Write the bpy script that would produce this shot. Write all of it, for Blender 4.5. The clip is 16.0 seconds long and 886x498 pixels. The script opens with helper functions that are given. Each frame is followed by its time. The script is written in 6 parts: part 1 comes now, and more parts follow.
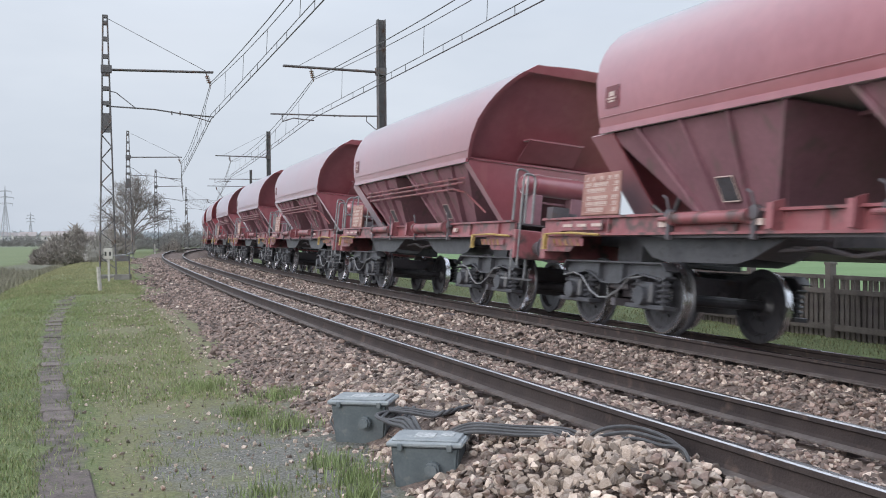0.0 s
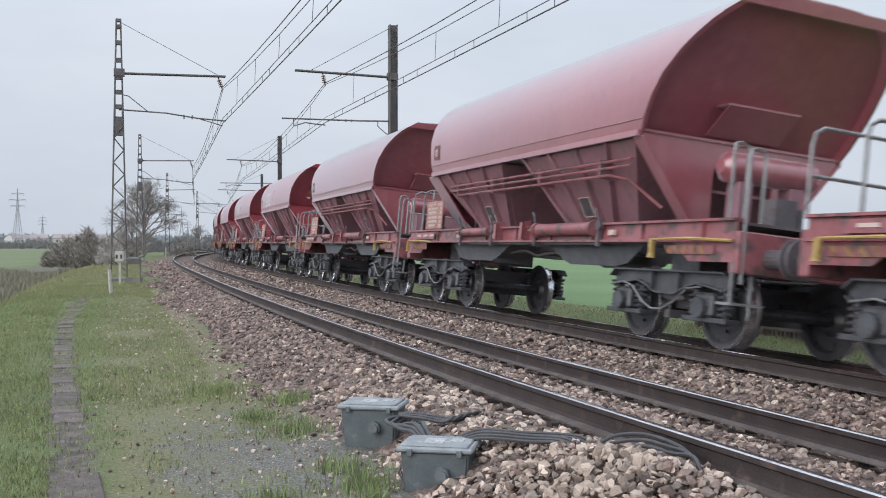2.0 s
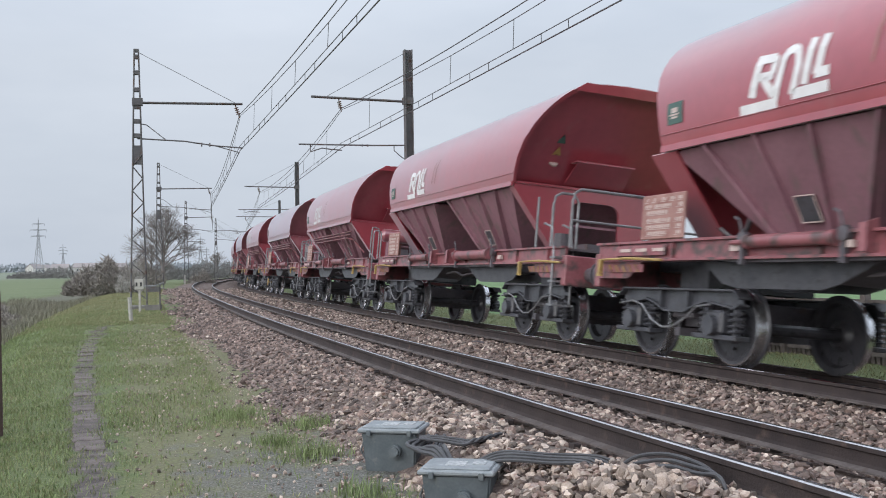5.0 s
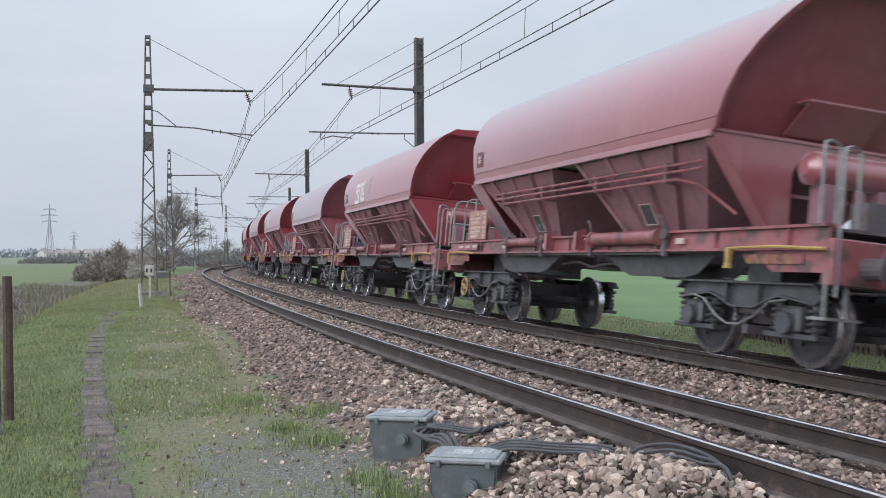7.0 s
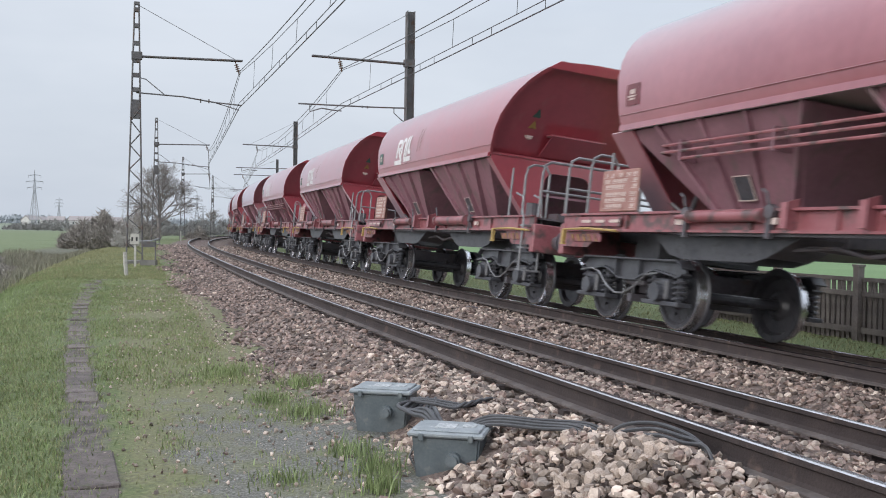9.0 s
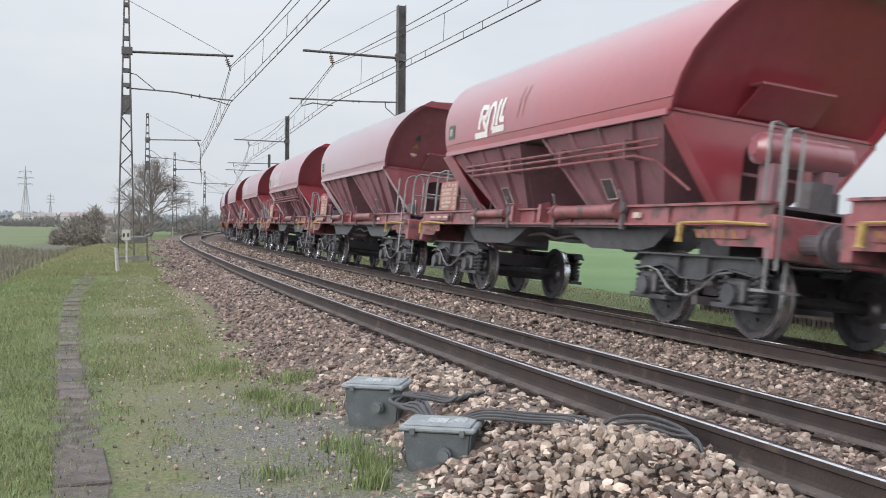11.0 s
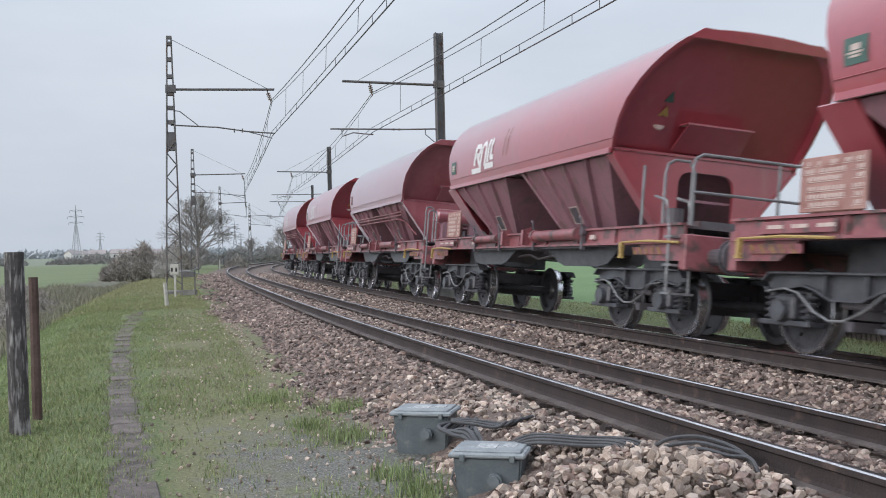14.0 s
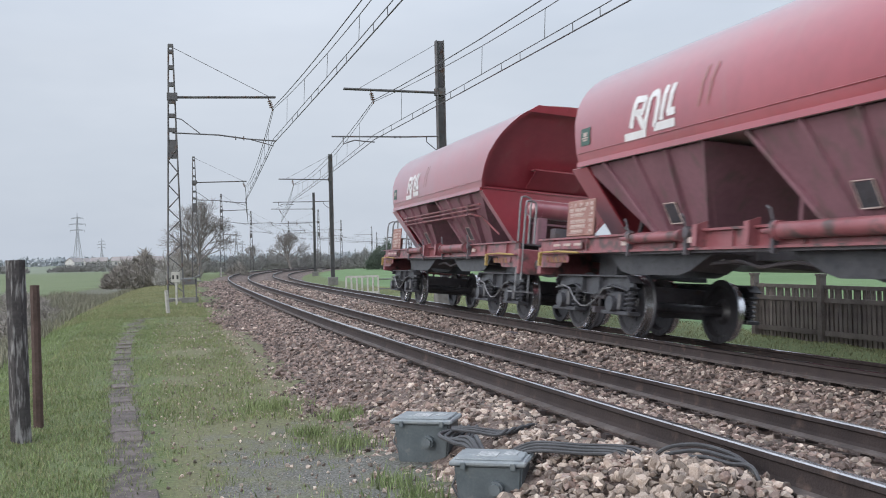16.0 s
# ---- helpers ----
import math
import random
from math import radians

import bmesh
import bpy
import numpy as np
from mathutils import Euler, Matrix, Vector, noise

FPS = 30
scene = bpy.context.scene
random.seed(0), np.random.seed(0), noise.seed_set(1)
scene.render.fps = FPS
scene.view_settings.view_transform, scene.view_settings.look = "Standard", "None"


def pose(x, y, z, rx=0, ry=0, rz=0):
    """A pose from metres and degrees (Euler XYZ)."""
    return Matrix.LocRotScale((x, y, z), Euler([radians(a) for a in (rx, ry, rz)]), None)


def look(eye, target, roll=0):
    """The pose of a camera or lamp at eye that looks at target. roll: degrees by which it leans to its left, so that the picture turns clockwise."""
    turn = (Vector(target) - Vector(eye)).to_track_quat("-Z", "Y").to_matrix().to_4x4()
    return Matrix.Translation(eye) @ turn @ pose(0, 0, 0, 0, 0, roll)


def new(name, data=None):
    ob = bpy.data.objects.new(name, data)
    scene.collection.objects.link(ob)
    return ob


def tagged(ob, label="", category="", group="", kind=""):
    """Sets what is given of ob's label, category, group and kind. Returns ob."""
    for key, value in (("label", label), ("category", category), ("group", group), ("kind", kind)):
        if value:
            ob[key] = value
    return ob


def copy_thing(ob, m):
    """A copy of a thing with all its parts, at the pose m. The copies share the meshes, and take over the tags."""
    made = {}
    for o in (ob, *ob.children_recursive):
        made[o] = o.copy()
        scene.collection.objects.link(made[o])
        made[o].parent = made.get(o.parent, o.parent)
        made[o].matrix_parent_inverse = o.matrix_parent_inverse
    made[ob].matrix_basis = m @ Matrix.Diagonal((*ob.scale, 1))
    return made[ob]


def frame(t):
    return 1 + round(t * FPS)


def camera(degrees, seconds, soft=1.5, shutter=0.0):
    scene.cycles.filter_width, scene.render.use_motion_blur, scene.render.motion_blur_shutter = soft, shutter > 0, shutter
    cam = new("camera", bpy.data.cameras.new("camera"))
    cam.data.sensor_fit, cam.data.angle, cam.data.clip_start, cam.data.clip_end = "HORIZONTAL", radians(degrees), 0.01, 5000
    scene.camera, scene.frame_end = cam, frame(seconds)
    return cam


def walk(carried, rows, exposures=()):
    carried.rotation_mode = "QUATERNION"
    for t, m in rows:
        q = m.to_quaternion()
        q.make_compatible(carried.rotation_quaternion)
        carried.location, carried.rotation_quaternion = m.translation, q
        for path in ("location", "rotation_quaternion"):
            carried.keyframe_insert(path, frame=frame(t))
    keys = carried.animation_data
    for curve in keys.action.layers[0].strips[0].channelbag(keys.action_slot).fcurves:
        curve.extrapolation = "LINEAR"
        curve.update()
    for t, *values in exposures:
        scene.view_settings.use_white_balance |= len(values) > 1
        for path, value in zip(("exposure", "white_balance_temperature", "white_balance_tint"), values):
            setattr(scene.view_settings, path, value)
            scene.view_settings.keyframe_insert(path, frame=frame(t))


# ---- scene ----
cam = camera(48.76, 16.0, soft=1.0, shutter=0.15)
# seconds, yaw, pitch, roll, place of the hand-held camera
HELD = [
    (0.0, -3.635, -0.658, 0.463, -0.015, -0.011, 1.182),
    (0.5, -3.545, -0.721, 0.450, -0.011, 0.010, 1.179),
    (1.0, -3.422, -0.650, 0.395, -0.004, -0.001, 1.179),
    (1.5, -3.307, -0.486, 0.169, -0.013, 0.011, 1.180),
    (2.0, -3.044, -0.342, 0.047, -0.022, -0.001, 1.181),
    (2.5, -2.760, -0.099, 0.208, -0.030, 0.009, 1.171),
    (3.0, -2.489, 0.382, 0.509, -0.034, 0.007, 1.170),
    (3.5, -2.264, 0.953, 0.909, -0.031, 0.001, 1.180),
    (4.0, -2.106, 1.406, 0.965, -0.028, 0.005, 1.173),
    (6.5, -1.811, 0.359, 0.802, -0.022, 0.015, 1.166),
    (7.0, -1.446, 0.373, 0.461, -0.020, -0.003, 1.171),
    (7.5, -1.519, 0.263, -0.021, -0.014, 0.010, 1.167),
    (8.0, -1.916, -0.097, -0.453, -0.006, 0.011, 1.166),
    (8.5, -2.216, -0.534, -0.804, -0.011, 0.015, 1.164),
    (9.0, -2.220, -1.036, -0.886, -0.026, -0.000, 1.164),
    (11.5, -2.810, -1.379, -0.457, -0.008, 0.008, 1.166),
    (12.0, -2.923, -1.081, -0.384, -0.025, -0.008, 1.158),
    (12.5, -2.518, -0.759, 0.049, -0.026, 0.001, 1.162),
    (13.0, -1.691, -0.381, 0.468, -0.018, -0.003, 1.162),
    (13.5, -0.733, -0.106, 0.987, -0.007, -0.016, 1.165),
    (14.0, -0.076, 0.110, 1.343, -0.004, 0.008, 1.167),
    (14.5, 0.148, 0.262, 1.313, -0.003, 0.005, 1.168),
    (15.0, 0.047, 0.286, 1.305, -0.002, 0.003, 1.177),
    (15.5, -0.091, 0.364, 1.406, -0.001, 0.022, 1.173),
    (16.0, 0.000, 0.534, 1.388, 0.000, 0.000, 1.172),
]
walk(cam, [(t, pose(x, y, z, 90 + pitch, roll, yaw)) for t, yaw, pitch, roll, x, y, z in HELD],
     exposures=[(0.0, 0.12, 6370, 10), (2.0, 0.08, 6370, 10), (4.0, 0.0, 6320, 10), (8.0, 0.03, 6320, 10), (9.2, 0.12, 6420, 10), (11.3, 0.2, 6720, 10), (12.6, 0.2, 6670, 10), (13.3, 0.05, 6370, 10), (16.0, 0.0, 6320, 10)])

# ---- world and light: an even overcast sky ----
world = bpy.data.worlds.new("overcast")
scene.world = world
world.use_nodes = True
wn, wl = world.node_tree.nodes, world.node_tree.links
wn.clear()
w_out, w_bg = wn.new("ShaderNodeOutputWorld"), wn.new("ShaderNodeBackground")
w_sky = wn.new("ShaderNodeTexSky")
w_sky.sky_type, w_sky.sun_disc = "NISHITA", False
w_sky.sun_elevation, w_sky.sun_rotation = radians(25), radians(231)
w_sky.air_density, w_sky.dust_density, w_sky.ozone_density = 1.0, 4.0, 1.0
w_co, w_map = wn.new("ShaderNodeTexCoord"), wn.new("ShaderNodeMapping")
w_map.inputs["Scale"].default_value = (1.0, 1.0, 3.2)
w_noise, w_ramp, w_mix = wn.new("ShaderNodeTexNoise"), wn.new("ShaderNodeValToRGB"), wn.new("ShaderNodeMix")
w_noise.inputs["Scale"].default_value, w_noise.inputs["Detail"].default_value = 1.7, 5.0
w_noise.inputs["Roughness"].default_value = 0.55
w_ramp.color_ramp.elements[0].position, w_ramp.color_ramp.elements[0].color = 0.32, (5.2, 5.72, 6.50, 1)
w_ramp.color_ramp.elements[1].position, w_ramp.color_ramp.elements[1].color = 0.72, (6.72, 7.15, 7.80, 1)
w_mix.data_type = "RGBA"
w_mix.inputs["Factor"].default_value = 0.9
wl.new(w_co.outputs["Generated"], w_map.inputs["Vector"])
wl.new(w_map.outputs["Vector"], w_noise.inputs["Vector"])
wl.new(w_noise.outputs["Fac"], w_ramp.inputs["Fac"])
wl.new(w_sky.outputs["Color"], w_mix.inputs["A"])
wl.new(w_ramp.outputs["Color"], w_mix.inputs["B"])
# an overcast sky is brighter overhead than at the horizon
w_sep, w_up, w_mul = wn.new("ShaderNodeSeparateXYZ"), wn.new("ShaderNodeMapRange"), wn.new("ShaderNodeVectorMath")
w_up.inputs["From Min"].default_value, w_up.inputs["From Max"].default_value = 0.2, 1.0
w_up.inputs["To Min"].default_value, w_up.inputs["To Max"].default_value = 1.02, 2.5
w_mul.operation = "MULTIPLY"
wl.new(w_co.outputs["Generated"], w_sep.inputs["Vector"])
wl.new(w_sep.outputs["Z"], w_up.inputs["Value"])
wl.new(w_mix.outputs["Result"], w_mul.inputs[0])
wl.new(w_up.outputs["Result"], w_mul.inputs[1])
wl.new(w_mul.outputs["Vector"], w_bg.inputs["Color"])
w_bg.inputs["Strength"].default_value = 0.105
wl.new(w_bg.outputs["Background"], w_out.inputs["Surface"])
sun_data = bpy.data.lights.new("sun", "SUN")
sun_data.energy, sun_data.angle, sun_data.color = 1.5, radians(50), (1.0, 0.97, 0.94)
sun = new("sun", sun_data)
sun.matrix_world = look((-33, -27, 20), (0, 0, 0))

# ---- materials ----


def mat(name, a, b, scale=3.0, rough=0.8, metal=0.0, bump=0.0, fine=40.0, c=None, spot=0.62, island=0.0, obj=0.0, rough2=None, coat=0.0, streak=False, dust=0.0):
    """A surface of two tones at two scales, with stains of a third tone, relief, and a tone of its own for each piece."""
    m = bpy.data.materials.new(name)
    m.use_nodes = True
    n, l = m.node_tree.nodes, m.node_tree.links
    bsdf = n["Principled BSDF"]
    co = n.new("ShaderNodeTexCoord")
    big, small = n.new("ShaderNodeTexNoise"), n.new("ShaderNodeTexNoise")
    big.inputs["Scale"].default_value, big.inputs["Detail"].default_value = scale, 4
    small.inputs["Scale"].default_value, small.inputs["Detail"].default_value = fine, 3
    l.new(co.outputs["Object"], big.inputs["Vector"])
    l.new(co.outputs["Object"], small.inputs["Vector"])
    mixn = n.new("ShaderNodeMath")
    mixn.operation = "MULTIPLY_ADD"
    l.new(small.outputs["Fac"], mixn.inputs[0])
    mixn.inputs[1].default_value = 0.5
    l.new(big.outputs["Fac"], mixn.inputs[2])
    ramp = n.new("ShaderNodeValToRGB")
    ramp.color_ramp.elements[0].position, ramp.color_ramp.elements[0].color = 0.55, (*a, 1)
    ramp.color_ramp.elements[1].position, ramp.color_ramp.elements[1].color = 0.95, (*b, 1)
    l.new(mixn.outputs[0], ramp.inputs["Fac"])
    colour = ramp.outputs["Color"]
    if c is not None:
        st, sr, mx = n.new("ShaderNodeTexNoise"), n.new("ShaderNodeValToRGB"), n.new("ShaderNodeMix")
        st.inputs["Scale"].default_value, st.inputs["Detail"].default_value = scale * 2.3, 6
        if streak:
            mp = n.new("ShaderNodeMapping")
            mp.inputs["Scale"].default_value = (1.6, 1.6, 0.22)
            l.new(co.outputs["Object"], mp.inputs["Vector"])
            l.new(mp.outputs["Vector"], st.inputs["Vector"])
        else:
            l.new(co.outputs["Object"], st.inputs["Vector"])
        sr.color_ramp.elements[0].position, sr.color_ramp.elements[1].position = spot - 0.06, spot + 0.08
        l.new(st.outputs["Fac"], sr.inputs["Fac"])
        mx.data_type = "RGBA"
        l.new(sr.outputs["Color"], mx.inputs["Factor"])
        l.new(colour, mx.inputs["A"])
        mx.inputs["B"].default_value = (*c, 1)
        colour = mx.outputs["Result"]
    for amount, node, out in ((island, "ShaderNodeNewGeometry", "Random Per Island"), (obj, "ShaderNodeObjectInfo", "Random")):
        if amount:
            src, mr, hs = n.new(node), n.new("ShaderNodeMapRange"), n.new("ShaderNodeHueSaturation")
            mr.inputs["To Min"].default_value, mr.inputs["To Max"].default_value = 1 - amount, 1 + amount
            l.new(src.outputs[out], mr.inputs["Value"])
            l.new(mr.outputs["Result"], hs.inputs["Value"])
            l.new(colour, hs.inputs["Color"])
            colour = hs.outputs["Color"]
    l.new(colour, bsdf.inputs["Base Color"])
    bsdf.inputs["Roughness"].default_value, bsdf.inputs["Metallic"].default_value = rough, metal
    bsdf.inputs["Coat Weight"].default_value, bsdf.inputs["Coat Roughness"].default_value = coat, 0.28
    bsdf.inputs["Coat IOR"].default_value = 1.9
    bsdf.inputs["Sheen Weight"].default_value, bsdf.inputs["Sheen Roughness"].default_value = dust, 0.35
    bsdf.inputs["Sheen Tint"].default_value = (0.90, 0.93, 1.0, 1)
    if rough2 is not None:
        rr = n.new("ShaderNodeMapRange")
        rr.inputs["From Min"].default_value, rr.inputs["From Max"].default_value = 0.3, 0.7
        rr.inputs["To Min"].default_value, rr.inputs["To Max"].default_value = rough, rough2
        l.new(big.outputs["Fac"], rr.inputs["Value"])
        l.new(rr.outputs["Result"], bsdf.inputs["Roughness"])
    if bump:
        bp = n.new("ShaderNodeBump")
        bp.inputs["Strength"].default_value, bp.inputs["Distance"].default_value = min(1, bump), 0.02
        l.new(small.outputs["Fac"], bp.inputs["Height"])
        l.new(bp.outputs["Normal"], bsdf.inputs["Normal"])
    return m


M = {
    "red": mat("red paint", (0.31, 0.034, 0.052), (0.39, 0.052, 0.074), 0.9, 0.30, bump=0.03, fine=7, c=(0.34, 0.085, 0.092), spot=0.68, rough2=0.45, coat=0.9, streak=True, dust=0.7),
    "red_faded": mat("faded chalky red paint", (0.275, 0.062, 0.084), (0.355, 0.105, 0.128), 0.8, 0.34, bump=0.03, fine=7, c=(0.35, 0.12, 0.13), spot=0.66, rough2=0.5, coat=0.9, streak=True, dust=1.0),
    "red_low": mat("dusty red paint", (0.225, 0.115, 0.142), (0.30, 0.155, 0.188), 1.4, 0.42, bump=0.06, fine=14, c=(0.19, 0.125, 0.13), spot=0.60, rough2=0.65, streak=True),
    "frame_red": mat("grimy red frame", (0.25, 0.080, 0.092), (0.34, 0.135, 0.148), 2.2, 0.34, bump=0.08, fine=20, c=(0.11, 0.075, 0.073), spot=0.56),
    "under": mat("underframe grime", (0.082, 0.074, 0.084), (0.135, 0.122, 0.134), 2.0, 0.40, bump=0.15, fine=25, c=(0.10, 0.07, 0.055), spot=0.66),
    "bogie": mat("dusty grey bogie steel", (0.052, 0.053, 0.062), (0.092, 0.093, 0.105), 4.0, 0.33, 0.0, bump=0.15, fine=30, c=(0.055, 0.053, 0.056), spot=0.57),
    "wheel": mat("dark wheel disc", (0.050, 0.049, 0.057), (0.085, 0.083, 0.092), 5.0, 0.36, 0.1, bump=0.1, fine=30, c=(0.03, 0.028, 0.028)),
    "tread": mat("bright wheel tread", (0.72, 0.72, 0.74), (0.85, 0.85, 0.87), 8.0, 0.22, 0.95),
    "railworn": mat("dull worn rail head", (0.46, 0.45, 0.46), (0.62, 0.61, 0.63), 3.0, 0.20, 0.95, fine=30, c=(0.25, 0.22, 0.21), spot=0.64),
    "railtop": mat("polished rail head", (0.66, 0.66, 0.70), (0.84, 0.84, 0.88), 3.0, 0.12, 1.0, fine=30),
    "railside": mat("rusty rail side", (0.030, 0.022, 0.022), (0.052, 0.038, 0.036), 3.0, 0.85, bump=0.3, fine=60, c=(0.095, 0.065, 0.055), spot=0.64),
    "dusty": mat("dust on the rail foot", (0.065, 0.053, 0.05), (0.145, 0.122, 0.115), 4.0, 0.8, bump=0.3, fine=30, c=(0.09, 0.065, 0.055), spot=0.6),
    "sleeper": mat("weathered timber sleeper", (0.09, 0.075, 0.065), (0.16, 0.13, 0.11), 4.0, 0.9, bump=0.4, fine=50, obj=0.15),
    "yellow": mat("worn yellow paint", (0.38, 0.25, 0.075), (0.47, 0.34, 0.13), 6.0, 0.5, c=(0.2, 0.1, 0.06), spot=0.62),
    "worn_yellow": mat("rubbed-off orange yellow paint", (0.24, 0.12, 0.06), (0.34, 0.20, 0.08), 6.0, 0.5, c=(0.16, 0.07, 0.06), spot=0.56),
    "black": mat("black paint", (0.02, 0.02, 0.022), (0.04, 0.04, 0.04), 6.0, 0.6),
    "white": mat("white lettering paint", (0.70, 0.68, 0.68), (0.80, 0.79, 0.79), 5.0, 0.5),
    "board": mat("faded pink sign board", (0.33, 0.17, 0.15), (0.43, 0.25, 0.22), 3.0, 0.6, c=(0.28, 0.13, 0.11), spot=0.6),
    "ink": mat("pale sign lettering", (0.50, 0.38, 0.35), (0.62, 0.52, 0.48), 12.0, 0.6),
    "sticker": mat("worn pale sticker", (0.36, 0.38, 0.39), (0.55, 0.56, 0.56), 14.0, 0.5, c=(0.28, 0.30, 0.31), spot=0.52),
    "slab": mat("mossy concrete trough cover", (0.09, 0.074, 0.070), (0.19, 0.158, 0.146), 6.0, 0.95, bump=0.5, fine=45, c=(0.10, 0.105, 0.06), spot=0.60, obj=0.22),
    "weed": mat("dull dead weeds", (0.17, 0.165, 0.12), (0.25, 0.235, 0.175), 0.8, 0.9, island=0.35),
    "darkboard": mat("dark label panel", (0.15, 0.05, 0.06), (0.20, 0.065, 0.075), 3.0, 0.5),
    "greenboard": mat("faded green label panel", (0.06, 0.115, 0.10), (0.09, 0.15, 0.13), 3.0, 0.5),
    "grey_steel": mat("galvanised grey steel", (0.22, 0.22, 0.23), (0.34, 0.34, 0.35), 5.0, 0.5, 0.5, bump=0.05, fine=30),
    "mast": mat("weathered mast steel", (0.105, 0.10, 0.105), (0.165, 0.16, 0.162), 2.0, 0.75, 0.2, bump=0.1, fine=30, c=(0.12, 0.075, 0.055), spot=0.62),
    # mast steel for the pylons, with aerial haze mixed into its tone
    "mast_far": mat("hazy far mast steel", (0.27, 0.28, 0.30), (0.33, 0.34, 0.36), 2.0, 0.8),
    "wire": mat("oxidised copper wire", (0.07, 0.07, 0.072), (0.12, 0.12, 0.12), 1.0, 0.6, 0.3),
    "cable": mat("dark rubber cable", (0.05, 0.05, 0.055), (0.085, 0.085, 0.09), 6.0, 0.5),
    "box": mat("slate grey painted box", (0.095, 0.115, 0.125), (0.14, 0.16, 0.17), 5.0, 0.45, bump=0.08, fine=50, c=(0.20, 0.21, 0.20), spot=0.68),
    "lid": mat("weathered box lid", (0.20, 0.225, 0.24), (0.30, 0.325, 0.34), 6.0, 0.5, bump=0.08, fine=60, c=(0.45, 0.46, 0.46), spot=0.66),
    "stone": mat("ballast stone", (0.112, 0.080, 0.068), (0.25, 0.180, 0.152), 9.0, 0.7, bump=0.2, fine=60, c=(0.30, 0.25, 0.23), spot=0.63, island=0.75),
    "stone_one": mat("ballast stone piece", (0.22, 0.16, 0.128), (0.45, 0.375, 0.32), 9.0, 0.9, bump=0.2, fine=60, c=(0.42, 0.36, 0.31), spot=0.60, obj=0.55),
    "stone_pale": mat("pale ballast stone", (0.255, 0.195, 0.158), (0.50, 0.42, 0.36), 9.0, 0.75, bump=0.2, fine=60, c=(0.21, 0.135, 0.11), spot=0.58, island=0.7),
    "bed": mat("ballast bed", (0.075, 0.055, 0.048), (0.18, 0.132, 0.115), 14.0, 0.95, bump=0.9, fine=28, c=(0.30, 0.24, 0.2), spot=0.6),
    "post": mat("old tarred timber post", (0.045, 0.040, 0.042), (0.085, 0.076, 0.076), 9.0, 0.9, bump=0.5, fine=40, c=(0.30, 0.29, 0.285), spot=0.57, streak=True),
    "post2": mat("brown timber post", (0.07, 0.045, 0.038), (0.12, 0.08, 0.07), 6.0, 0.9, bump=0.4, fine=40),
    "fence": mat("weathered dark fence wood", (0.125, 0.108, 0.10), (0.205, 0.18, 0.165), 3.0, 0.9, bump=0.3, fine=40, obj=0.25),
    "concrete": mat("pale concrete", (0.40, 0.38, 0.35), (0.52, 0.50, 0.46), 4.0, 0.9, bump=0.2, fine=50, c=(0.3, 0.28, 0.24)),
    "darkconcrete": mat("grey concrete base", (0.14, 0.135, 0.125), (0.22, 0.21, 0.195), 4.0, 0.9, bump=0.2, fine=50),
    "blade": mat("grass blade", (0.165, 0.215, 0.085), (0.235, 0.285, 0.125), 0.8, 0.7, island=0.35),
    "blade_dry": mat("dry grass blade", (0.22, 0.225, 0.11), (0.31, 0.295, 0.165), 0.8, 0.8, island=0.3),
    # bark lighter than its own tone, haze over the far trees painted in
    "bark": mat("haze-paled grey brown bark", (0.19, 0.17, 0.16), (0.27, 0.245, 0.23), 5.0, 0.95, bump=0.5, fine=30),
    "bush": mat("brown leafless scrub", (0.23, 0.205, 0.18), (0.33, 0.30, 0.265), 0.5, 0.95, island=0.35),
    "blossom": mat("pale blossom scrub", (0.34, 0.32, 0.29), (0.46, 0.44, 0.41), 0.5, 0.9, island=0.2),
    # hedge colour lightened to hold the haze in front of it
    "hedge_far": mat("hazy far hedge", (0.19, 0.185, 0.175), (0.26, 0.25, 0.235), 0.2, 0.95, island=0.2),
    "hedge": mat("dull green hedge", (0.075, 0.095, 0.075), (0.12, 0.145, 0.105), 0.5, 0.9, island=0.3),
    # pale bluish grey: the haze of distance is painted into this colour
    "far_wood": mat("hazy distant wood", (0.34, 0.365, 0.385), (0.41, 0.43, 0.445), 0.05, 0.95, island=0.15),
    "house": mat("pale rendered wall", (0.52, 0.51, 0.49), (0.62, 0.61, 0.59), 0.5, 0.9),
    # brown tile paled so that the colour carries the haze
    "roof": mat("haze-paled brown tiled roof", (0.30, 0.27, 0.265), (0.38, 0.34, 0.33), 1.0, 0.9),
    "glass": mat("dark window pane", (0.06, 0.07, 0.08), (0.08, 0.09, 0.10), 1.0, 0.15),
    "porcelain": mat("brown glazed insulator", (0.10, 0.05, 0.035), (0.14, 0.075, 0.05), 3.0, 0.25),
    "hose": mat("black rubber hose", (0.025, 0.025, 0.028), (0.04, 0.04, 0.045), 5.0, 0.6),
}


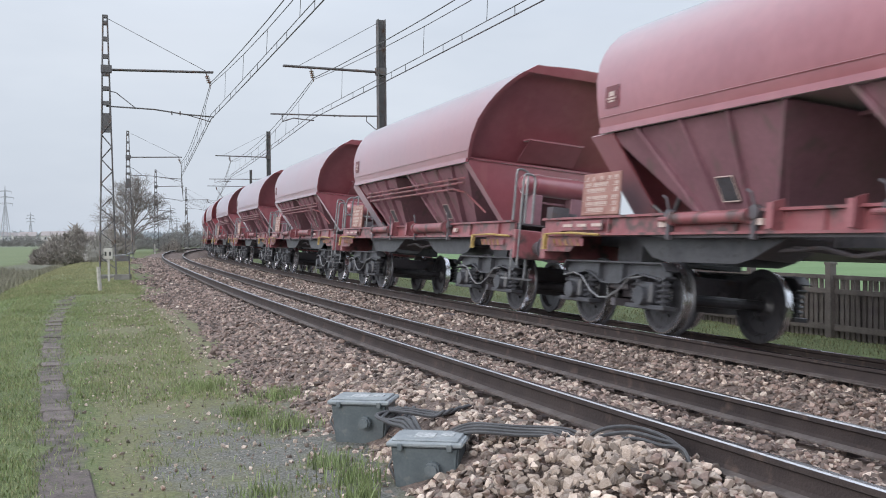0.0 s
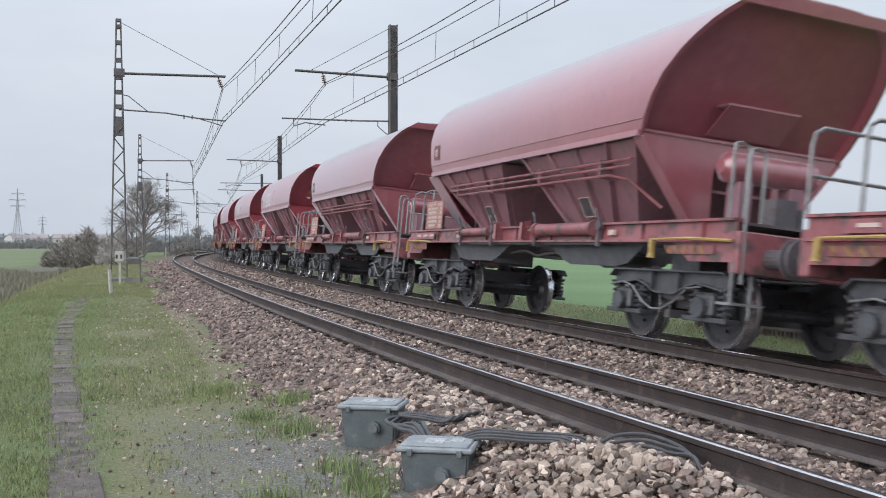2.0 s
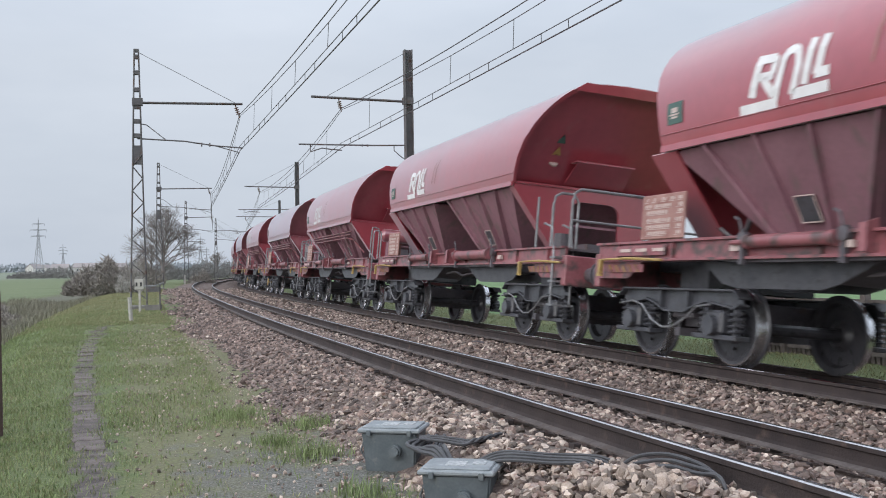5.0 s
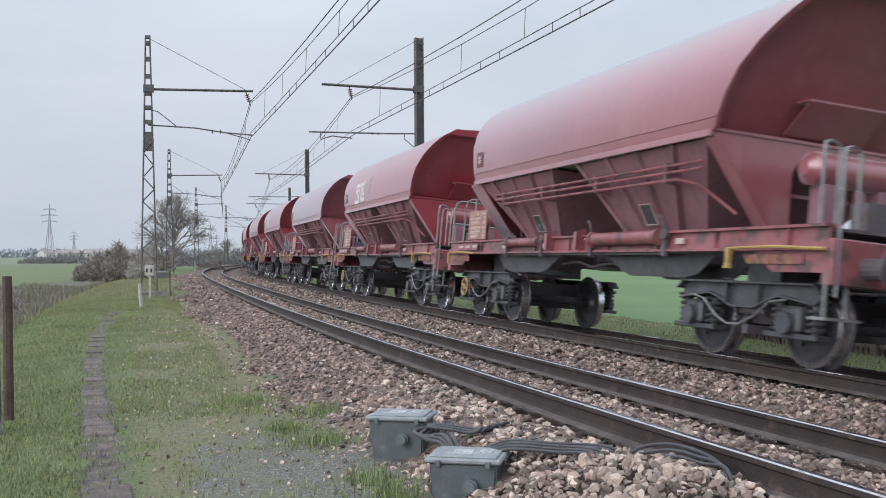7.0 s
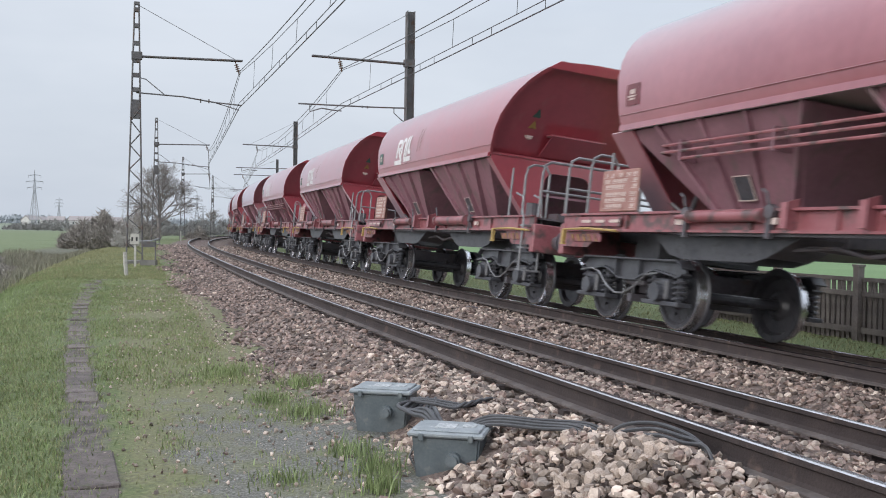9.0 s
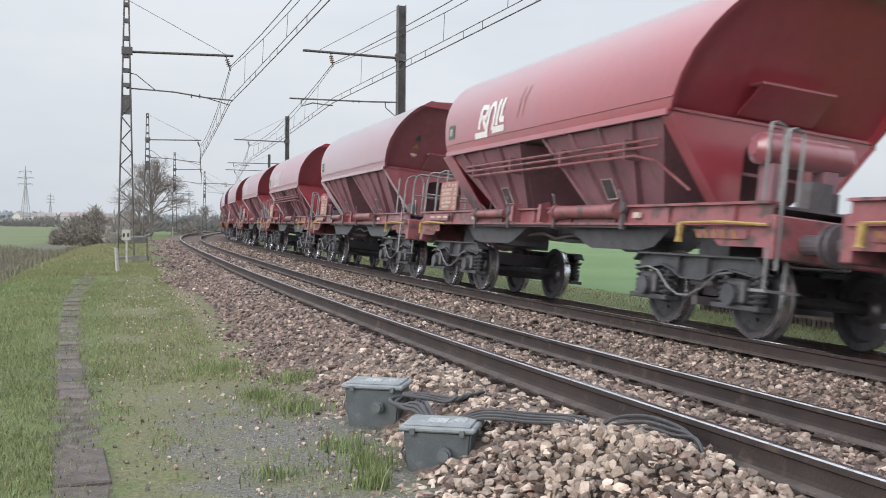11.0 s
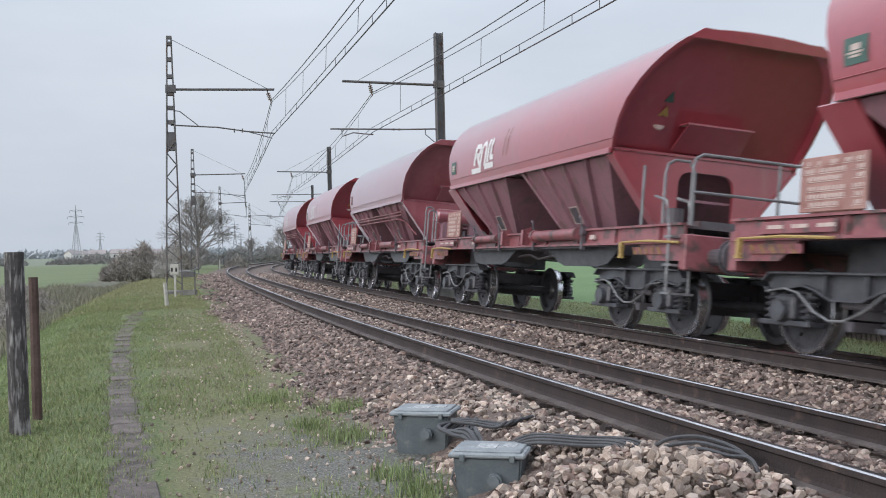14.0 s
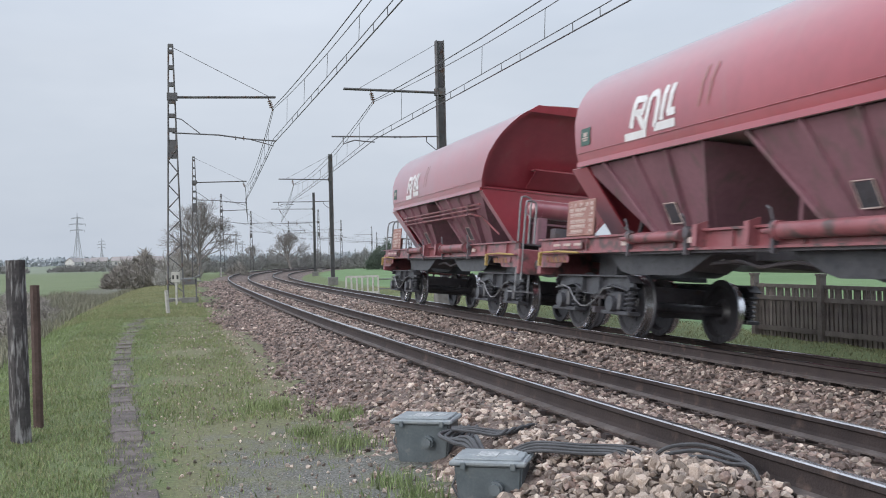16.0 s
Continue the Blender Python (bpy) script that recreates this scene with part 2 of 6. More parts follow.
def ground_material():
    m = bpy.data.materials.new("verge and fields")
    m.use_nodes = True
    n, l = m.node_tree.nodes, m.node_tree.links
    bsdf = n["Principled BSDF"]
    co = n.new("ShaderNodeTexCoord")

    def noise_at(scale, detail=4):
        t = n.new("ShaderNodeTexNoise")
        t.inputs["Scale"].default_value, t.inputs["Detail"].default_value = scale, detail
        l.new(co.outputs["Object"], t.inputs["Vector"])
        return t.outputs["Fac"]

    def ramp(fac, *stops):
        r = n.new("ShaderNodeValToRGB")
        while len(r.color_ramp.elements) < len(stops):
            r.color_ramp.elements.new(0.5)
        for e, (p, col) in zip(r.color_ramp.elements, stops):
            e.position, e.color = p, (*col, 1)
        l.new(fac, r.inputs["Fac"])
        return r.outputs["Color"]

    def mix(fac, a, b):
        x = n.new("ShaderNodeMix")
        x.data_type = "RGBA"
        l.new(fac, x.inputs["Factor"])
        l.new(a, x.inputs["A"])
        l.new(b, x.inputs["B"])
        return x.outputs["Result"]

    def mask(name, jitter):
        a = n.new("ShaderNodeAttribute")
        a.attribute_name = name
        s = n.new("ShaderNodeMath")
        s.operation = "MULTIPLY_ADD"
        l.new(jitter, s.inputs[0])
        s.inputs[1].default_value = 1.1
        l.new(a.outputs["Fac"], s.inputs[2])
        r = n.new("ShaderNodeMapRange")
        r.inputs["From Min"].default_value, r.inputs["From Max"].default_value = 0.88, 1.2
        l.new(s.outputs[0], r.inputs["Value"])
        return r.outputs["Result"]

    fine, mid, wide = noise_at(30, 6), noise_at(3.0, 6), noise_at(0.15, 5)
    grass = ramp(fine, (0.35, (0.09, 0.115, 0.045)), (0.7, (0.16, 0.19, 0.08)))
    dry = ramp(fine, (0.3, (0.12, 0.11, 0.075)), (0.55, (0.17, 0.172, 0.085)), (0.8, (0.24, 0.225, 0.14)))
    gravel = ramp(noise_at(60, 8), (0.3, (0.065, 0.063, 0.052)), (0.52, (0.152, 0.148, 0.130)), (0.75, (0.31, 0.30, 0.28)))
    earth = ramp(noise_at(9, 7), (0.3, (0.065, 0.054, 0.05)), (0.55, (0.125, 0.105, 0.097)), (0.8, (0.24, 0.21, 0.19)))
    marsh = ramp(mid, (0.3, (0.10, 0.105, 0.07)), (0.7, (0.16, 0.15, 0.11)))
    field = ramp(wide, (0.35, (0.125, 0.158, 0.075)), (0.65, (0.155, 0.185, 0.092)))
    crop = ramp(wide, (0.35, (0.115, 0.19, 0.075)), (0.65, (0.145, 0.225, 0.095)))
    # greyer field tone that imitates haze in colour
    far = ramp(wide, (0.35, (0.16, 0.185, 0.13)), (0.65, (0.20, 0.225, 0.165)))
    col = grass
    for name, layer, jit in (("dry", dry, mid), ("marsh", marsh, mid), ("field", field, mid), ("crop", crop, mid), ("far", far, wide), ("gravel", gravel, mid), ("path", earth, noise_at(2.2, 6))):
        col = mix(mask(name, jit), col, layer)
    l.new(col, bsdf.inputs["Base Color"])
    bsdf.inputs["Roughness"].default_value = 0.95
    bp = n.new("ShaderNodeBump")
    bp.inputs["Strength"].default_value, bp.inputs["Distance"].default_value = 0.7, 0.03
    l.new(fine, bp.inputs["Height"])
    l.new(bp.outputs["Normal"], bsdf.inputs["Normal"])
    return m


# ---- the line of the railway: a bend to the right, two canted tracks ----
GAUGE, SEP, HEAD0, START = 1.505, 3.663, 18.595, 4.322
CANT_NEAR, CANT_FAR, DROP = 0.140, 0.1595, -0.137
KNOT_S = (-90, -12, 15, 40, 70, 110, 160, 460)
KNOT_K = (-0.0020, -0.0036, -0.0021, -0.0003, -0.0019, -0.0021, -0.0021, -0.0021)
LS = np.arange(-90, 460.01, 0.5)
_k = np.interp(LS, KNOT_S, KNOT_K)
_th = np.r_[0, np.cumsum((_k[1:] + _k[:-1]) / 2 * 0.5)]
_th = _th - np.interp(0, LS, _th) + radians(HEAD0)
_dx, _dy = -np.sin(_th), np.cos(_th)
_x = np.r_[0, np.cumsum((_dx[1:] + _dx[:-1]) / 2 * 0.5)]
_y = np.r_[0, np.cumsum((_dy[1:] + _dy[:-1]) / 2 * 0.5)]
LX, LY = _x - np.interp(0, LS, _x) + START, _y - np.interp(0, LS, _y)


def heading(s):
    return float(np.interp(s, LS, _th))


def line(s, lat, z=0.0):
    """The place s metres along the near track and lat metres to the right of its middle."""
    h = heading(s)
    return Vector((float(np.interp(s, LS, LX)) + lat * math.cos(h), float(np.interp(s, LS, LY)) + lat * math.sin(h), z))


def rail_point(s, lat, z, far):
    """A place on a canted track: lat from its own middle, z above the plane of its rails."""
    cant = (CANT_FAR if far else CANT_NEAR) / GAUGE
    return line(s, (SEP if far else 0) + lat + z * cant, (DROP if far else 0) - lat * cant + z)


def part(name, bm, material, parent, label="", smooth=False):
    """Links a bmesh as one mesh object under a thing or a part."""
    me = bpy.data.meshes.new(name)
    bm.to_mesh(me)
    bm.free()
    for mm in (material if isinstance(material, (list, tuple)) else [material]):
        me.materials.append(mm)
    if smooth:
        me.polygons.foreach_set("use_smooth", [True] * len(me.polygons))
        me.set_sharp_from_angle(angle=radians(32))
    ob = new(name, me)
    ob.parent = parent
    return tagged(ob, label) if label else ob


def thing(name, label, category, group="", kind="", at=None):
    ob = tagged(new(name), label, category, group, kind)
    ob.empty_display_size = 0.1
    if at is not None:
        ob.matrix_basis = at
    return ob


def B():
    return bmesh.new()


def box(bm, x0, x1, y0, y1, z0, z1, mi=0, bev=0.0):
    r = bmesh.ops.create_cube(bm, size=1.0, matrix=Matrix.LocRotScale(((x0 + x1) / 2, (y0 + y1) / 2, (z0 + z1) / 2), None, (x1 - x0, y1 - y0, z1 - z0)))
    fs = {f for v in r["verts"] for f in v.link_faces}
    if bev:
        es = list({e for f in fs for e in f.edges})
        out = bmesh.ops.bevel(bm, geom=es, offset=bev, segments=1, affect="EDGES")
        fs = set(out["faces"]) | {f for f in fs if f.is_valid}
    for f in fs:
        f.material_index = mi
    return bm


def tube(bm, p, q, r, n=8, r2=None, mi=0, caps=True):
    p, q = Vector(p), Vector(q)
    d = q - p
    if d.length < 1e-6:
        return bm
    rot = d.to_track_quat("Z", "Y").to_matrix().to_4x4()
    res = bmesh.ops.create_cone(bm, cap_ends=caps, segments=n, radius1=r, radius2=r if r2 is None else r2, depth=d.length, matrix=Matrix.Translation((p + q) / 2) @ rot)
    for f in {f for v in res["verts"] for f in v.link_faces}:
        f.material_index = mi
    return bm


def bent(bm, pts, r, n=6, mi=0):
    """A rod through the points, mitred at its corners."""
    pts = [Vector(p) for p in pts]
    rings = []
    for i, p in enumerate(pts):
        a = (p - pts[i - 1]).normalized() if i else (pts[1] - p).normalized()
        b = (pts[i + 1] - p).normalized() if i + 1 < len(pts) else a
        t = (a + b).normalized()
        u = t.cross(Vector((0.137, 0.31, 0.94))).normalized()
        w = t.cross(u)
        rings.append([bm.verts.new(p + r * (math.cos(2 * math.pi * k / n) * u + math.sin(2 * math.pi * k / n) * w)) for k in range(n)])
    for a, b in zip(rings, rings[1:]):
        for k in range(n):
            f = bm.faces.new((a[k], a[(k + 1) % n], b[(k + 1) % n], b[k]))
            f.material_index = mi
    for ring in (rings[0][::-1], rings[-1]):
        bm.faces.new(ring).material_index = mi
    return bm


def slab(bm, pts, thick, mi=0):
    """A plate with the outline pts, thickened along its normal both ways."""
    pts = [Vector(p) for p in pts]
    nrm = Vector((0, 0, 0))
    for i, p in enumerate(pts):
        nrm += p.cross(pts[(i + 1) % len(pts)])
    nrm = nrm.normalized() * thick / 2
    a, b = [bm.verts.new(p + nrm) for p in pts], [bm.verts.new(p - nrm) for p in pts]
    fs = [bm.faces.new(a), bm.faces.new(b[::-1])]
    for i in range(len(pts)):
        j = (i + 1) % len(pts)
        fs.append(bm.faces.new((a[j], a[i], b[i], b[j])))
    for f in fs:
        f.material_index = mi
    return bm


def rounded(pts, r, n=4):
    """The outline pts with its corners rounded."""
    pts, out = [Vector(p) for p in pts], []
    for i, p in enumerate(pts):
        a, b = pts[i - 1] - p, pts[(i + 1) % len(pts)] - p
        s, e = p + a.normalized() * min(r, a.length / 2), p + b.normalized() * min(r, b.length / 2)
        out += [s.lerp(p, k / n).lerp(p.lerp(e, k / n), k / n) for k in range(n + 1)]
    return out


def from_arrays(name, verts, faces, material, parent=None):
    """A mesh object from numpy arrays of corners and of faces with one count of corners."""
    me = bpy.data.meshes.new(name)
    me.vertices.add(len(verts))
    me.vertices.foreach_set("co", np.asarray(verts, np.float32).ravel())
    k = faces.shape[1]
    me.loops.add(faces.size)
    me.loops.foreach_set("vertex_index", faces.astype(np.int32).ravel())
    me.polygons.add(len(faces))
    me.polygons.foreach_set("loop_start", np.arange(0, faces.size, k, dtype=np.int32))
    me.update(calc_edges=True)
    me.materials.append(material)
    ob = new(name, me)
    ob.parent = parent
    return ob


# ---- ground ----


def smooth_step(a, b, x):
    t = np.clip((x - a) / (b - a), 0, 1)
    return t * t * (3 - 2 * t)


def track_coords(px, py):
    """s and lat of places, by the nearest point of the near track's middle line."""
    i = np.argmin((px[:, None] - LX[None, ::4]) ** 2 + (py[:, None] - LY[None, ::4]) ** 2, axis=1) * 4
    ca, sa = np.cos(_th[i]), np.sin(_th[i])
    lat = (px - LX[i]) * ca + (py - LY[i]) * sa
    along = -(px - LX[i]) * sa + (py - LY[i]) * ca
    return LS[i] + along, lat


def ground_height(s, lat):
    """The verge rises along the line; it falls to a wet ditch beyond the path and to the field behind the far track."""
    verge = -0.42 + 0.30 * smooth_step(8, 40, s)
    z = np.where(lat < 1.8, verge, -0.50)
    z = z - 0.75 * smooth_step(-5.2, -8.6, lat) + 0.35 * smooth_step(-9.2, -12, lat)
    z = np.where(lat > 1.8, -0.68 + 0.20 * smooth_step(5.9, 7.4, lat) + 0.7 * smooth_step(14, 120, lat), z)
    z = np.where((lat > -1.85) & (lat < 5.6), np.minimum(z, -0.60), z)
    return z


def ground_bumps(px, py):
    return np.array([noise.noise(Vector((a * 1.3, b * 1.3, 0))) * 0.03 + noise.noise(Vector((a * 0.2, b * 0.2, 5))) * 0.06 for a, b in zip(px, py)])


def path_lat(s):
    """The middle of the line of trough covers that forms the worn path."""
    return np.interp(s, (0, 7.7, 9.0, 11.3, 14.2, 18.6, 21.7, 25.5, 31.0, 40.0), (-4.06, -4.09, -4.11, -4.2, -4.31, -4.44, -4.48, -4.46, -4.35, -4.0))


def build_ground():
    def spread(lo, hi, fine, grow, limit):
        out, a, st = [0.0], 0.0, fine
        while a < hi:
            a += st
            st = min(st * grow, limit)
            out.append(a)
        a, st = 0.0, fine
        while a > lo:
            a -= st
            st = min(st * grow, limit)
            out.insert(0, a)
        return np.array(out)
    xs = spread(-2600, 2600, 0.16, 1.035, 120) - 2.0
    ys = spread(-2600, 2600, 0.20, 1.03, 120) + 9.0
    gx, gy = np.meshgrid(xs, ys)
    px, py = gx.ravel(), gy.ravel()
    s, lat = track_coords(px, py)
    z = ground_height(s, lat)
    dist = np.hypot(px, py)
    z = z + ground_bumps(px, py) * (1 - smooth_step(60, 200, dist))
    z = z + smooth_step(300, 2200, dist) * 7.0
    nx, ny = len(xs), len(ys)
    idx = np.arange(nx * ny).reshape(ny, nx)
    faces = np.stack([idx[:-1, :-1], idx[:-1, 1:], idx[1:, 1:], idx[1:, :-1]], -1).reshape(-1, 4)
    ob = from_arrays("ground", np.stack([px, py, z], 1), faces, ground_material())
    ob.data.polygons.foreach_set("use_smooth", np.ones(len(faces), bool))
    path_mid = path_lat(s)
    layers = {
        "path": 0.80 * np.exp(-((lat - path_mid) / 0.20) ** 4) * smooth_step(0, 3, s) * (1 - smooth_step(26, 36, s)),
        "gravel": 0.62 * smooth_step(-4.0, -3.3, lat) * (lat < 0) * (1 - smooth_step(8.5, 13.0, s)),
        "dry": 0.74 * smooth_step(-4.2, -3.6, lat) * (lat < 0) * (1 - 0.55 * smooth_step(22, 36, s)) + 0.35 * np.exp(-((lat + 5.0) / 0.5) ** 2),
        "marsh": 0.8 * smooth_step(-6.4, -7.6, lat) * (1 - smooth_step(-10.5, -12.5, lat)),
        "field": 0.9 * smooth_step(-10.5, -12.5, lat) * (lat < 0),
        "crop": 0.9 * smooth_step(7.0, 9, lat),
        # fades the fields into the hazy tone with distance from the camera
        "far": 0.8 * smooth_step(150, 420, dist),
    }
    for name, values in layers.items():
        at = ob.data.attributes.new(name, "FLOAT", "POINT")
        at.data.foreach_set("value", np.asarray(values, np.float32))
    tagged(ob, "grassy verge with worn path, gravel, ditch and spring fields", "ground", kind="structure")
    return ob


ground = build_ground()


def ground_at(x, y):
    s, lat = track_coords(np.array([x]), np.array([y]))
    return float(ground_height(s, lat)[0])


def on_ground(x, y, turn=0.0, dz=0.0):
    return pose(x, y, ground_at(x, y) + dz, 0, 0, turn)


# ---- ballast, sleepers and rails ----
def toe(s):
    """How far the left edge of the ballast lies from the near track's middle."""
    return -2.28 - 0.30 * smooth_step(16, 30, s) + 0.13 * np.sin(0.9 * s) + 0.06 * np.sin(2.3 * s + 1)


def ballast_height(s, lat):
    """The top of the ballast: level with the sleepers under each track, sloping to the sides."""
    t = toe(s)
    near = -0.23 - lat * CANT_NEAR / GAUGE
    far = -0.23 + DROP - (lat - SEP) * CANT_FAR / GAUGE
    mid = smooth_step(0.9, SEP - 0.9, lat)
    z = near * (1 - mid) + far * mid + 0.10 * np.exp(-((lat - SEP / 2) / 0.35) ** 2)
    gl = ground_height(s, np.full_like(s, -3.0))
    z = np.where(lat < -1.2, (-0.23 + 1.2 * CANT_NEAR / GAUGE) * (1 - smooth_step(-1.2, t, lat)) + (gl - 0.03) * smooth_step(-1.2, t, lat), z)
    edge = -0.23 + DROP - 1.2 * CANT_FAR / GAUGE
    z = np.where(lat > SEP + 1.2, edge * (1 - smooth_step(SEP + 1.2, SEP + 2.3, lat)) - 0.68 * smooth_step(SEP + 1.2, SEP + 2.3, lat), z)
    return z


def build_ballast():
    ss = np.r_[np.arange(-40, 60, 0.4), np.arange(60, 440, 2.0)]
    ll = np.r_[np.linspace(-1.2, SEP + 1.2, 26), np.linspace(SEP + 1.35, SEP + 2.3, 6)]
    cols = 9 + len(ll)
    verts = []
    for s in ss:
        t = float(toe(np.array(s)))
        lats = np.r_[np.linspace(t, -1.33, 9), ll]
        zs = ballast_height(np.full(cols, s), lats)
        h = heading(s)
        bx, by = float(np.interp(s, LS, LX)), float(np.interp(s, LS, LY))
        verts.append(np.stack([bx + lats * math.cos(h), by + lats * math.sin(h), zs], 1))
    verts = np.concatenate(verts)
    idx = np.arange(len(ss) * cols).reshape(len(ss), cols)
    faces = np.stack([idx[:-1, :-1], idx[:-1, 1:], idx[1:, 1:], idx[1:, :-1]], -1).reshape(-1, 4)
    ob = from_arrays("ballast_bed", verts, faces, M["bed"])
    tagged(ob, "brown and grey crushed stone ballast under the two tracks", "ballast", kind="structure")
    return ob


ballast = build_ballast()

RAIL_SECTION = [(-0.075, -0.172), (0.075, -0.172), (0.075, -0.160), (0.02, -0.142), (0.010, -0.12), (0.010, -0.05), (0.034, -0.038), (0.036, -0.008), (0.026, 0.0), (-0.026, 0.0), (-0.036, -0.008), (-0.034, -0.038), (-0.010, -0.05), (-0.010, -0.12), (-0.02, -0.142), (-0.075, -0.160)]


def build_rail(far, side, label):
    w = thing("rail", label, "rail", "rails of the two tracks")
    stops = list(np.arange(-60, 90, 1.0)) + list(np.arange(90, 430, 3.0))
    k = len(RAIL_SECTION)
    for name, material, sides in (("rail_head", M["railtop"] if far else M["railworn"], (6, 7, 8, 9, 10)), ("rail_web", M["railside"], (3, 4, 5, 11, 12, 13)), ("rail_foot", M["dusty"], (14, 15, 0, 1, 2))):
        bm = B()
        corners = sorted({c for i in sides for c in (i, (i + 1) % k)})
        rings = [{c: bm.verts.new(rail_point(s, side * GAUGE / 2 + RAIL_SECTION[c][0], RAIL_SECTION[c][1], far)) for c in corners} for s in stops]
        for a, b in zip(rings, rings[1:]):
            for i in sides:
                f = bm.faces.new((a[i], a[(i + 1) % k], b[(i + 1) % k], b[i]))
                f.material_index = 1 if i in (6, 10) else 0
        part(name, bm, [material, M["railside"]], w)


for far in (False, True):
    for side in (-1, 1):
        build_rail(far, side, "steel rail with rusty web and a %s running head" % ("bright" if far else "worn shiny"))


# ---- the hopper wagons ----
PITCH, SKIRT = 12.7476, 4.01
PROFILE = [(-1.53, 2.56), (-1.575, 2.72), (-1.60, 2.95), (-1.59, 3.2), (-1.52, 3.45), (-1.45, 3.60), (-1.35, 3.75), (-1.23, 3.88), (-1.10, 3.98), (-0.91, 4.09), (-0.5, 4.125), (-0.2, 4.14)]
RIM_Z = (2.56, 2.75, 2.95, 3.2, 3.45, 3.7, 3.9, 4.1)
RIM_FRONT = (4.03, 4.17, 4.31, 4.51, 4.75, 5.01, 5.20, 5.30)
RIM_REAR = (3.93, 3.94, 3.97, 4.04, 4.12, 4.18, 4.21, 4.24)
PROFILE = PROFILE + [(-x, z) for x, z in PROFILE[::-1]]


def hood_x(z):
    return -float(np.interp(z, [p[1] for p in PROFILE[:12]], [-p[0] for p in PROFILE[:12]]))


def hood_y(z, sy=-1):
    """How far the rim of the hood reaches: the front leans out over its platform, the rear stands nearly upright."""
    return float(np.interp(z, RIM_Z, RIM_FRONT if sy < 0 else RIM_REAR))


def hood(bm):
    rings = []
    for sy in (-1, 1):
        inner = [(x * 0.965, 2.56 + (z - 2.56) * 0.965) for x, z in PROFILE]
        rim = [bm.verts.new((x, sy * hood_y(z, sy), z)) for x, z in PROFILE]
        lip = [bm.verts.new((x, sy * hood_y(z, sy), z)) for x, z in inner]
        deep = [bm.verts.new((x, sy * (hood_y(z, sy) - (0.16 if sy < 0 else 0.04)), z)) for x, z in inner]
        rings.append(rim)
        for a, b in ((rim, lip), (lip, deep)):
            for i in range(len(a) - 1):
                bm.faces.new((a[i], a[i + 1], b[i + 1], b[i]))
        for i in range(len(deep) // 2 - 1):
            j = len(deep) - 1 - i
            bm.faces.new((deep[i], deep[i + 1], deep[j - 1], deep[j]))
        bm.faces.new((rim[0], lip[0], deep[0], deep[-1], lip[-1], rim[-1]))
    a, b = rings
    for i in range(len(a) - 1):
        bm.faces.new((a[i], a[i + 1], b[i + 1], b[i]))
    bm.faces.new((a[0], a[-1], b[-1], b[0]))
    bmesh.ops.recalc_face_normals(bm, faces=bm.faces)
    return bm


def patch(bm, outline, out=0.004, mi=0):
    """A flat mark (y, z) laid on the near side of the hood."""
    vs = [bm.verts.new((hood_x(z) - out, y, z)) for y, z in outline]
    bm.faces.new(vs).material_index = mi
    return bm


def strip(bm, a, b, w, out=0.010):
    """A painted stroke from a to b on the hood."""
    (y0, z0), (y1, z1) = a, b
    d = Vector((y1 - y0, z1 - z0)).normalized() * w / 2
    n = max(1, int(abs(z1 - z0) / 0.1))
    for k in range(n):
        t0, t1 = k / n, (k + 1) / n
        p, q = (y0 + (y1 - y0) * t0, z0 + (z1 - z0) * t0), (y0 + (y1 - y0) * t1, z0 + (z1 - z0) * t1)
        patch(bm, [(p[0] - d.y, p[1] + d.x), (p[0] + d.y, p[1] - d.x), (q[0] + d.y, q[1] - d.x), (q[0] - d.y, q[1] + d.x)], out)
    return bm


def wheelset(parent, y):
    bm = B()
    tube(bm, (-1.0, 0, 0), (1.0, 0, 0), 0.075, 12)
    for sx in (-1, 1):
        outline = [(0.06, 0.09), (0.10, 0.14), (0.055, 0.20), (0.045, 0.36), (0.075, 0.40), (0.075, 0.436), (0.07, 0.452), (-0.045, 0.462), (-0.06, 0.49), (-0.085, 0.49), (-0.085, 0.40), (-0.02, 0.36), (-0.02, 0.2), (-0.08, 0.13), (-0.08, 0.09)]
        n, rings = 32, []
        for u, r in outline:
            rings.append([bm.verts.new((sx * (0.752 + u), r * math.cos(2 * math.pi * k / n), r * math.sin(2 * math.pi * k / n))) for k in range(n)])
        for i in range(len(rings) - 1):
            for k in range(n):
                f = bm.faces.new((rings[i][k], rings[i][(k + 1) % n], rings[i + 1][(k + 1) % n], rings[i + 1][k]))
                f.material_index = 1 if i in (5, 6) else 0
        for k in range(3):
            a = 2 * math.pi * k / 3
            tube(bm, (sx * 0.80, 0.25 * math.cos(a), 0.25 * math.sin(a)), (sx * 0.835, 0.25 * math.cos(a), 0.25 * math.sin(a)), 0.022, 6)
    bmesh.ops.recalc_face_normals(bm, faces=bm.faces)
    ob = part("wheelset", bm, [M["wheel"], M["tread"]], parent, "dark disc wheels with bright worn treads on an axle")
    ob.location = (0, y, 0.46)
    return ob


